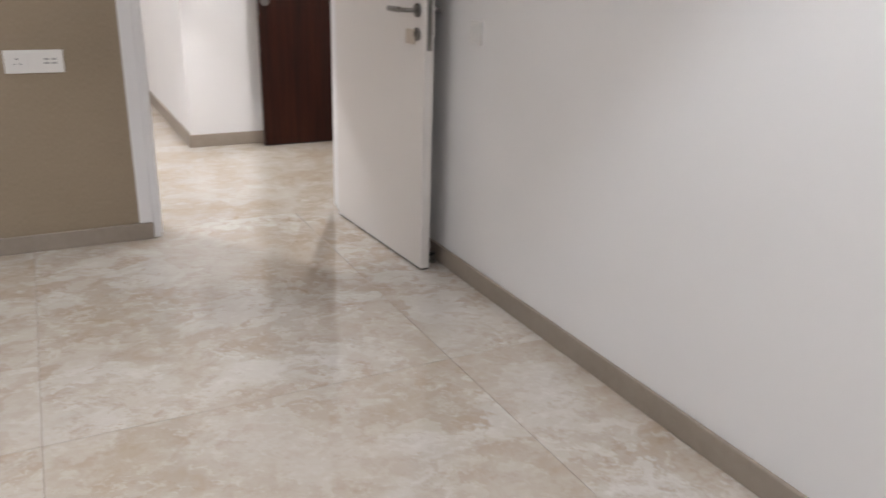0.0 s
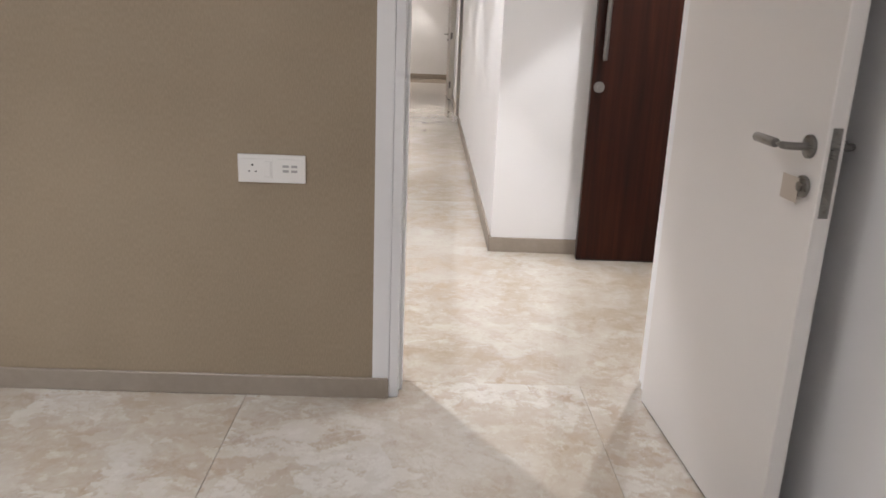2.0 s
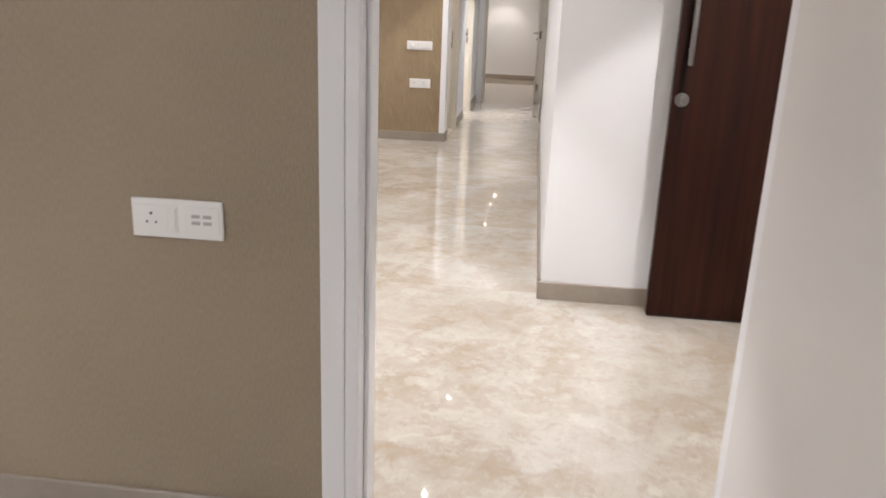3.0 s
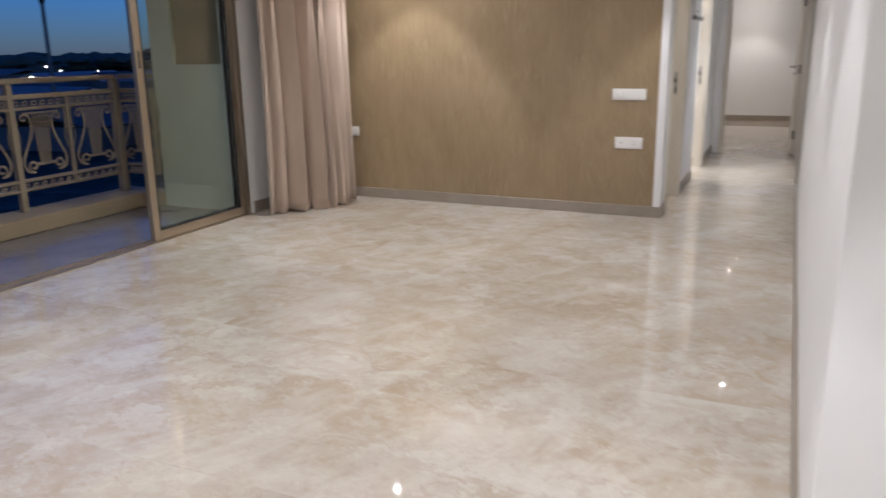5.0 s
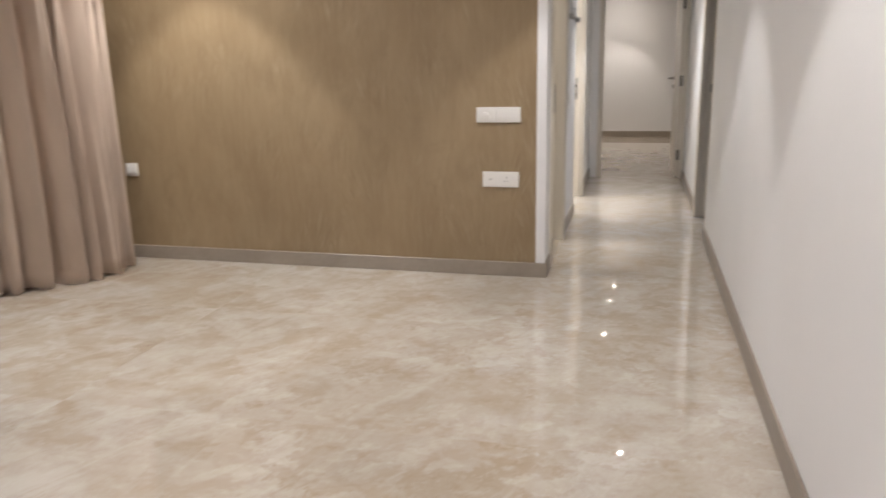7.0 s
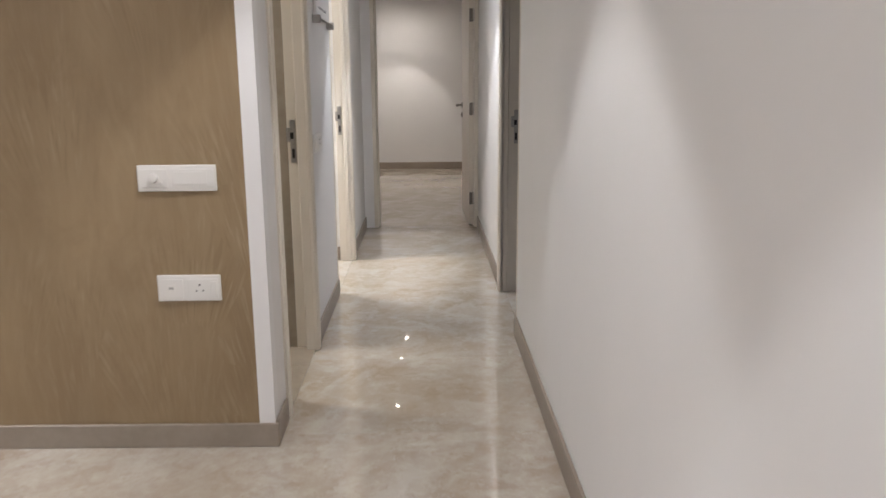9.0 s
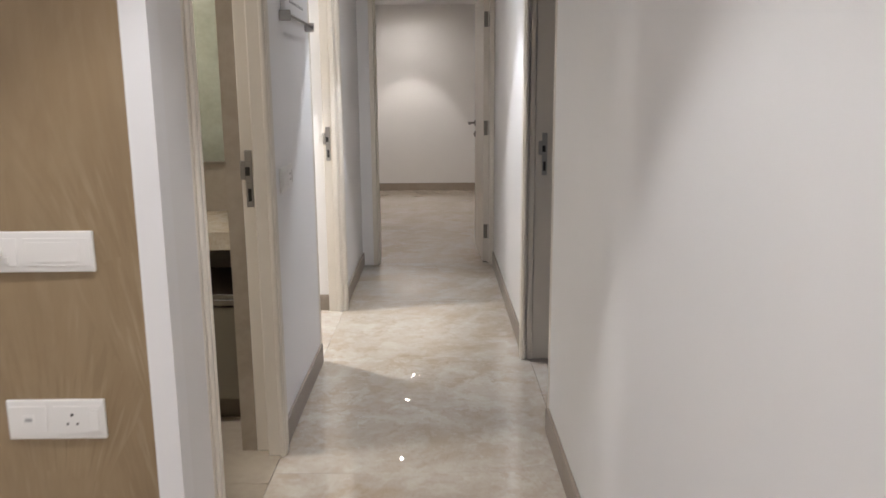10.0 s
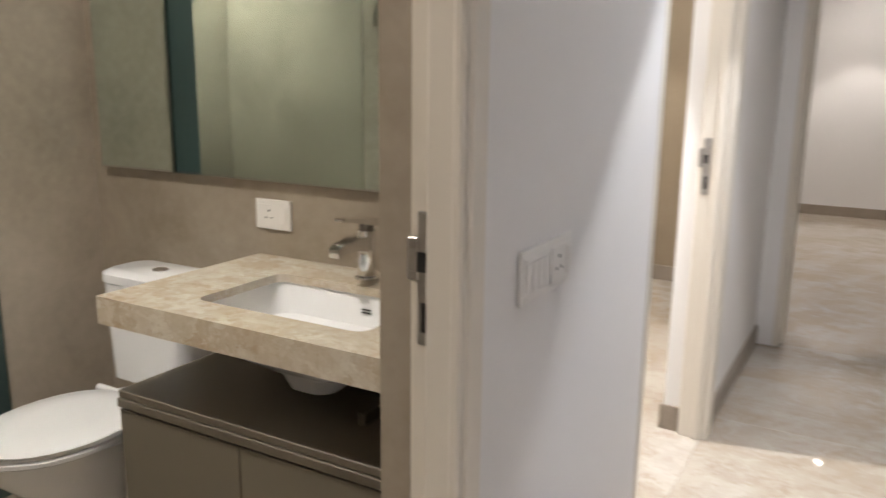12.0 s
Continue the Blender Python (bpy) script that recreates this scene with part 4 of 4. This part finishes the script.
M_GROUND = evening_ground()
M_LEAF = tile("distant_foliage", (0.07, 0.10, 0.07), (0.11, 0.13, 0.09), 0.9)


def shed_roof():
    """Sheet roofs, each weathered to a tone of its own."""
    k = Mat("weathered_sheet_roof", (0.2, 0.2, 0.2), 0.7)
    info = k.n.new("ShaderNodeObjectInfo")
    k.colour(k.ramp(info.outputs["Random"], [(0.0, (0.03, 0.035, 0.03)), (0.55, (0.08, 0.085, 0.08)), (0.8, (0.22, 0.23, 0.22)), (1.0, (0.50, 0.52, 0.50))]))
    return k.m


M_SHED = shed_roof()
M_SHEDWALL = paint("grey_shed_wall", (0.16, 0.16, 0.14), 0.8, 0.1, 0.1)
M_LAMP = glow("distant_lamp", (0.95, 1.0, 0.92), 120.0)
structure("ground", box(-4000, 4000, -4000, 4000, -12.5, -12.0), M_GROUND, "dark open ground far below at dusk", "ground")
rnd = random.Random(11)


def shed(x, y, w, d, h, yaw):
    t = thing("shed", "low sheet-roofed shed in the distance", "shed", pose(x, y, -12, 0, 0, yaw), "distant sheds")
    part("wall", box(-w / 2, w / 2, -d / 2, d / 2, 0, h), M_SHEDWALL, t)
    bm = bmesh.new()
    ring = [(-w / 2 - 0.5, h), (0, h + w * 0.12), (w / 2 + 0.5, h), (w / 2 + 0.5, h - 0.3), (0, h + w * 0.12 - 0.4), (-w / 2 - 0.5, h - 0.3)]
    add_loft(bm, [[(x, s * (d / 2 + 0.5), z) for x, z in ring] for s in (-1, 1)])
    part("roof", bm, M_SHED, t)


for i in range(70):
    a = radians(100 + 62 * (i + rnd.random()) / 70)
    r = rnd.uniform(120, 580)
    shed(r * math.cos(a), r * math.sin(a), rnd.uniform(9, 18), rnd.uniform(16, 42), rnd.uniform(3, 5.5), rnd.uniform(0, 180))


def treeline():
    """Far woods as uneven clumps of small leaf tufts."""
    bm = bmesh.new()
    for i in range(900):
        a = radians(95 + 80 * rnd.random())
        r = rnd.uniform(420, 820)
        h = rnd.uniform(10.5, 13.0) if rnd.random() < 0.96 else rnd.uniform(13, 15.5)
        for _ in range(3):
            c = Vector((r * math.cos(a) + rnd.uniform(-10, 10), r * math.sin(a) + rnd.uniform(-10, 10), -12 + h * rnd.uniform(0.3, 0.85)))
            s = rnd.uniform(3, 6)
            bmesh.ops.create_icosphere(bm, subdivisions=1, radius=s, matrix=Matrix.Translation(c) @ Matrix.Diagonal((1.8, 1.8, 0.6, 1)))
    for v in bm.verts:
        v.co += Vector((rnd.uniform(-1, 1), rnd.uniform(-1, 1), rnd.uniform(-0.8, 0.8)))
    return bm


tagged(part("distant_woods", treeline(), M_LEAF), "dark line of distant trees on the horizon", "woods", "", "stuff")


def street_light(x, y, h, r):
    t = thing("street_light", "distant street lamp, lit", "street lamp", pose(x, y, -12), "distant street lamps")
    part("pole", cyl((0, 0, 0), (0, 0, h), 0.12, 0.07, 8), M_DARKSTEEL, t)
    bm = bmesh.new()
    bmesh.ops.create_icosphere(bm, subdivisions=2, radius=r, matrix=Matrix.Translation((0, 0, h + r * 0.6)) @ Matrix.Diagonal((1, 1, 0.7, 1)))
    part("lamp_head", bm, M_LAMP, t, "glowing lamp head")


EYE_OUT = (0.245, 0.538, 1.297)
for dx, dy, dz, far_m, r in ((-0.8225, 0.5687, 0.005, 420, 0.55), (-0.8098, 0.5867, 0.0053, 430, 0.5), (-0.803, 0.596, -0.0058, 330, 0.95), (-0.7798, 0.626, -0.0091, 300, 0.4), (-0.770, 0.638, 0.0011, 380, 0.4), (-0.7759, 0.6306, -0.0178, 240, 0.3), (-0.7609, 0.6488, -0.0037, 360, 0.35), (-0.8465, 0.5321, -0.010, 300, 0.3), (-0.735, 0.678, -0.004, 350, 0.35), (-0.70, 0.713, -0.006, 330, 0.4)):
    street_light(EYE_OUT[0] + dx * far_m, EYE_OUT[1] + dy * far_m, 12 + EYE_OUT[2] + (dz - 0.015) * far_m - r * 0.6, r * 0.48)

mast = thing("lattice_mast", "tall dark mast with a tapered head against the sky", "mast", pose(-118.0, 99.4, -12))
part("pole", cyl((0, 0, 0), (0, 0, 26), 0.42, 0.30, 10), M_DARKSTEEL, mast)
part("platform", cyl((0, 0, 21.5), (0, 0, 24.5), 0.35, 1.1, 12), M_DARKSTEEL, mast)
part("spike", cyl((0, 0, 26), (0, 0, 30), 0.3, 0.05, 8), M_DARKSTEEL, mast)


# ---------------------------------------------------------------- bathroom
def vanity_top():
    """Worktop with a rounded rectangular cut-out."""
    t = thing("worktop", "cream marble vanity worktop with a cut-out basin", "worktop")
    x0, x1, y0, y1, z0, z1 = -1.615, -0.670, 7.80, 8.358, 0.7785, 0.800
    bx0, bx1, by0, by1, r = -1.40, -0.915, 7.905, 8.205, 0.035
    inner = []
    for cx, cy, a0 in ((bx1 - r, by1 - r, 0), (bx0 + r, by1 - r, 90), (bx0 + r, by0 + r, 180), (bx1 - r, by0 + r, 270)):
        for k in range(7):
            a = radians(a0 + 15 * k)
            inner.append((cx + r * math.cos(a), cy + r * math.sin(a)))
    n = len(inner)
    outer = []
    cx, cy = (bx0 + bx1) / 2, (by0 + by1) / 2
    corners = [(x1, y1), (x0, y1), (x0, y0), (x1, y0)]
    for i in range(n):
        outer.append(corners[i // 7])
    bm = bmesh.new()
    top_i = [bm.verts.new((x, y, z1)) for x, y in inner]
    bot_i = [bm.verts.new((x, y, z0)) for x, y in inner]
    tc = [bm.verts.new((x, y, z1)) for x, y in corners]
    bc = [bm.verts.new((x, y, z0)) for x, y in corners]
    for i in range(n):
        j = (i + 1) % n
        a, b = i // 7, j // 7
        bm.faces.new((top_i[i], top_i[j], bot_i[j], bot_i[i]))
        for ring, cs in ((top_i, tc), (bot_i, bc)):
            if a == b:
                bm.faces.new((ring[i], ring[j], cs[a]))
            else:
                bm.faces.new((ring[i], ring[j], cs[b], cs[a]))
    for i in range(4):
        bm.faces.new((tc[i], tc[(i + 1) % 4], bc[(i + 1) % 4], bc[i]))
    part("slab", bm, M_COUNTER, t)
    part("apron", box(x0, x1, y0, y0 + 0.022, 0.732, 0.7785), M_COUNTER, t)
    part("apron", box(x0, x0 + 0.022, y0 + 0.022, y1, 0.732, 0.7785), M_COUNTER, t)
    return t


vanity_top()


def rounded(cx, cy, hx, hy, r, z, n=6):
    out = []
    for sx, sy, a0 in ((1, 1, 0), (-1, 1, 90), (-1, -1, 180), (1, -1, 270)):
        for k in range(n + 1):
            a = radians(a0 + 90 * k / n)
            out.append((cx + sx * (hx - r) + r * math.cos(a), cy + sy * (hy - r) + r * math.sin(a), z))
    return out


basin = thing("wash_basin", "white ceramic undermount wash basin", "basin")
bm = bmesh.new()
cx, cy = -1.1575, 8.055
add_loft(bm, [rounded(cx, cy, 0.250, 0.157, 0.04, 0.778), rounded(cx, cy, 0.247, 0.154, 0.045, 0.765), rounded(cx, cy, 0.225, 0.138, 0.05, 0.70), rounded(cx, cy, 0.17, 0.105, 0.06, 0.678), rounded(cx, cy, 0.10, 0.06, 0.04, 0.660), rounded(cx, cy, 0.02, 0.02, 0.018, 0.650)], False, True)
part("bowl", bm, M_CERAMIC, basin, "", True)
bm = bmesh.new()
add_loft(bm, [rounded(cx, cy, 0.275, 0.18, 0.05, 0.777), rounded(cx, cy, 0.262, 0.168, 0.05, 0.735), rounded(cx, cy, 0.200, 0.130, 0.06, 0.672), rounded(cx, cy, 0.130, 0.090, 0.05, 0.640), rounded(cx, cy, 0.085, 0.070, 0.05, 0.625), rounded(cx, cy, 0.065, 0.055, 0.045, 0.585)], False, True)
part("underside", bm, M_CERAMIC, basin, "", True)
part("drain", cyl((cx, cy, 0.6502), (cx, cy, 0.654), 0.022, n=20), M_CHROME, basin, "", True)
part("overflow_slot", add_box(box(cx + 0.03, cx + 0.055, 8.196, 8.2005, 0.742, 0.745), cx + 0.03, cx + 0.055, 8.196, 8.2005, 0.734, 0.737), M_BLACK, basin)

tap = thing("basin_tap", "chrome single-lever basin mixer tap", "tap", pose(-1.165, 8.272, 0.80) @ Matrix.Scale(1.16, 4))
part("tap_base", cyl((0, 0, 0), (0, 0, 0.008), 0.027, n=24, bevel=0.002), M_CHROME, tap, "", True)
part("tap_body", cyl((0, 0, 0.008), (0, 0.0, 0.115), 0.021, 0.022, 24, 0.004), M_CHROME, tap, "", True)
bm = bmesh.new()
add_loft(bm, [[(sx * w, y, z + sz * h) for sx, sz in ((-1, -1), (1, -1), (1, 1), (-1, 1))] for y, z, w, h in ((0.0, 0.082, 0.017, 0.018), (-0.05, 0.090, 0.016, 0.014), (-0.105, 0.086, 0.014, 0.010), (-0.118, 0.080, 0.013, 0.009))])
part("spout", bm, M_CHROME, tap)
bm = bmesh.new()
add_loft(bm, [[(sx * w, y, z + sz * h) for sx, sz in ((-1, -1), (1, -1), (1, 1), (-1, 1))] for y, z, w, h in ((0.02, 0.130, 0.019, 0.009), (-0.02, 0.136, 0.018, 0.007), (-0.07, 0.145, 0.014, 0.004), (-0.098, 0.148, 0.012, 0.003))])
part("tap_lever", bm, M_CHROME, tap)
part("tap_neck", cyl((0, 0, 0.115), (0, 0, 0.130), 0.016, n=20), M_DARKSTEEL, tap, "", True)

cab = thing("vanity_cabinet", "taupe vanity cabinet with an open shelf above two doors", "cabinet")
part("carcass", box(-1.625, -0.670, 7.872, 8.357, 0.10, 0.522), M_CAB, cab)
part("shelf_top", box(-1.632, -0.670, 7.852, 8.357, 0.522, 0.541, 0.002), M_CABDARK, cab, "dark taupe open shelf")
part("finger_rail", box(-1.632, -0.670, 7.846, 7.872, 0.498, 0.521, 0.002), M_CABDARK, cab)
part("side_panel", box(-1.0, -0.98, 8.0, 8.357, 0.541, 0.57), M_CABDARK, cab)
for x0, x1 in ((-1.630, -1.228), (-1.224, -0.670)):
    part("door", box(x0, x1, 7.852, 7.871, 0.105, 0.490, 0.0015), M_CAB, cab)
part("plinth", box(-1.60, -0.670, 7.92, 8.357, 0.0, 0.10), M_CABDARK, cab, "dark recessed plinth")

mir = thing("mirror", "large frameless wall mirror with a thin polished edge", "mirror")
part("mirror_glass", box(-2.272, -0.670, 8.335, 8.339, 1.026, 2.15), M_MIRROR, mir)
part("mirror_edge", box(-2.274, -0.670, 8.334, 8.342, 1.021, 1.0255), M_CHROME, mir)
part("mirror_backing", box(-2.26, -0.735, 8.3395, 8.359, 1.035, 2.14), M_CABDARK, mir)

# toilet
wc = thing("toilet", "white ceramic toilet with closed lid and cistern", "toilet", pose(-1.93, 8.355, 0))


def oval(w, y_back, y_front, z, n=32, sq=2.3):
    out = []
    c, h = (y_back + y_front) / 2, abs(y_front - y_back) / 2
    for k in range(n):
        a = 2 * math.pi * k / n
        co, si = math.cos(a), math.sin(a)
        e = sq if si > 0 else 2.0
        out.append((w * math.copysign(abs(co) ** (2 / e), co), c + h * math.copysign(abs(si) ** (2 / e), si), z))
    return out


bm = bmesh.new()
add_loft(bm, [oval(0.12, -0.10, -0.52, 0.000), oval(0.115, -0.10, -0.53, 0.083), oval(0.13, -0.08, -0.58, 0.181), oval(0.175, -0.06, -0.68, 0.281), oval(0.182, -0.06, -0.70, 0.331), oval(0.178, -0.06, -0.695, 0.334)])
part("bowl", bm, M_CERAMIC, wc, "", True)
bm = bmesh.new()
add_loft(bm, [oval(0.182, -0.25, -0.70, 0.336), oval(0.188, -0.25, -0.705, 0.340), oval(0.188, -0.25, -0.705, 0.351), oval(0.184, -0.25, -0.70, 0.354)])
part("seat", bm, M_CERAMIC, wc, "", True)
bm = bmesh.new()
add_loft(bm, [oval(0.182, -0.25, -0.70, 0.357), oval(0.189, -0.245, -0.690, 0.361), oval(0.188, -0.245, -0.705, 0.372), oval(0.175, -0.255, -0.69, 0.378), oval(0.09, -0.33, -0.58, 0.382)])
part("lid", bm, M_CERAMIC, wc, "", True)
part("seat_hinge", add_cyl(cyl((-0.16, -0.232, 0.355), (-0.06, -0.232, 0.355), 0.013, n=14), (0.06, -0.232, 0.355), (0.16, -0.232, 0.355), 0.013, n=14), M_CERAMIC, wc, "", True)
bm = bmesh.new()
add_loft(bm, [rounded(0, -0.10, 0.165, 0.09, 0.05, 0.38), rounded(0, -0.10, 0.175, 0.095, 0.055, 0.55), rounded(0, -0.10, 0.18, 0.098, 0.06, 0.687)])
part("cistern", bm, M_CERAMIC, wc, "", True)
bm = bmesh.new()
add_loft(bm, [rounded(0, -0.10, 0.186, 0.099, 0.06, 0.690), rounded(0, -0.10, 0.190, 0.0995, 0.065, 0.697), rounded(0, -0.10, 0.188, 0.099, 0.065, 0.717), rounded(0, -0.10, 0.17, 0.085, 0.06, 0.726)])
lid = part("cistern_lid", bm, M_CERAMIC, wc, "", True)
part("flush_button", cyl((0, -0.10, 0.726), (0, -0.10, 0.732), 0.024, n=24, bevel=0.002), M_CHROME, lid, "chrome flush button", True)

# shower glass with its frame
sh = thing("shower_screen", "green-tinted glass shower screen with a dark edge profile", "shower screen")
pane = part("pane", box(-2.344, -2.334, 6.77, 7.86, 0.02, 2.1), M_SHOWER, sh)
part("edge_profile", box(-2.352, -2.326, 7.86, 7.979, 0.0, 2.1, 0.002), Mat("dark_teal_profile", (0.045, 0.075, 0.075), 0.35).m, sh, "dark teal edge profile")

rack = thing("towel_rack", "steel towel rack on the tiled bathroom wall", "towel rack")
for x in (-2.19, -1.62):
    part("rack_bracket", box(x - 0.012, x + 0.012, 6.766, 6.83, 1.66, 1.73, 0.004), M_STEEL, rack)
for y, z in ((6.80, 1.675), (6.82, 1.715)):
    part("rack_bar", cyl((-2.19, y, z), (-1.62, y, z), 0.007, n=10), M_STEEL, rack, "", True)

# white distribution box with a bar under it, on the corridor wall
db = thing("distribution_box", "white electrical box with vent holes and a steel bar", "electrical box", pose(-0.515, 7.92, 0))
part("box_body", box(0, 0.018, 0.03, 0.55, 1.62, 2.02, 0.004), M_WHITE, db)
for i in range(10):
    y = 0.12 + 0.032 * i
    part("vent_hole", cyl((0.018, y, 1.668), (0.0186, y, 1.668), 0.007, n=8), M_BLACK, db)
for y in (0.0, 0.56):
    part("bracket", box(0, 0.042, y - 0.005, y + 0.005, 1.585, 1.625, 0.003), M_STRIKE, db)
part("bar", cyl((0.035, 0.0, 1.605), (0.035, 0.56, 1.605), 0.005, n=10), M_STEEL, db, "", True)

# ---------------------------------------------------------------- floors, laid slab by slab
JOINT = 0.0016


def slab_floor(name, label, x0, x1, y0, y1, xs, ys, mat, joint=JOINT, base=-0.06):
    """A bed with one slab object per stone between the given joint lines."""
    bed = structure(name, box(x0, x1, y0, y1, base, -0.004), M_JOINT, label, "floor")
    xs = [x0, *[x for x in xs if x0 + 0.05 < x < x1 - 0.05], x1]
    ys = [y0, *[y for y in ys if y0 + 0.05 < y < y1 - 0.05], y1]
    for a, b in zip(xs, xs[1:]):
        for c, d in zip(ys, ys[1:]):
            w, h = (b - a) / 2 - joint / 2, (d - c) / 2 - joint / 2
            s = part("slab", box(-w, w, -h, h, -0.0042, 0.0, 0.0006), mat, bed)
            s.location = ((a + b) / 2, (c + d) / 2, 0.0)
    return bed


def steps(a, b, s):
    out, v = [], a
    while v <= b:
        out.append(v)
        v += s
    return out


slab_floor("floor_bedroom", "polished cream marble slab floor", -3.9, 1.105, -5.2, 0.135, steps(-2.965, 1.0, 1.229), [-5.1, -3.39, -1.646], M_FLOOR)
slab_floor("floor_living", "polished cream marble slab floor of the living room", -3.79, 2.05, 0.135, 6.62, [-2.2], [1.973, 3.173, 4.38, 5.588], M_FLOOR_SWEPT, 0.0008)
slab_floor("floor_corridor", "polished cream marble slab floor of the corridor", -0.515, 0.53, 6.62, 10.86, [], [7.42, 8.64, 9.74], M_FLOOR_SWEPT, 0.0008)
slab_floor("floor_end_room", "polished cream marble slab floor of the end room", -0.78, 2.6, 10.86, 15.55, steps(-2.0, 2.5, 1.3), [12.4, 13.9], M_FLOOR_SWEPT, 0.0008)
slab_floor("floor_side_room", "polished marble slab floor of the side room", -3.6, -0.515, 8.56, 10.86, [-2.2], [9.8], M_FLOOR)
slab_floor("floor_side_room_far", "polished marble slab floor of the side room", -3.6, -0.90, 10.86, 11.90, [-2.2], [], M_FLOOR)
slab_floor("floor_dim_room", "polished marble slab floor of the unlit room", 0.53, 3.2, 7.4, 10.95, [1.8], [9.1], M_FLOOR)
slab_floor("floor_bathroom", "taupe stone tiled bathroom floor", -3.25, -0.515, 6.75, 8.36, steps(-2.9, -0.6, 0.6), [7.35, 7.95], M_TILE, 0.003)
slab_floor("floor_balcony", "grey stone tiled balcony floor in dusk light", -5.36, -3.90, 0.9, 5.72, [-4.50], steps(1.5, 5.6, 0.6), M_BALC, 0.004, -0.22).location.z = -0.012
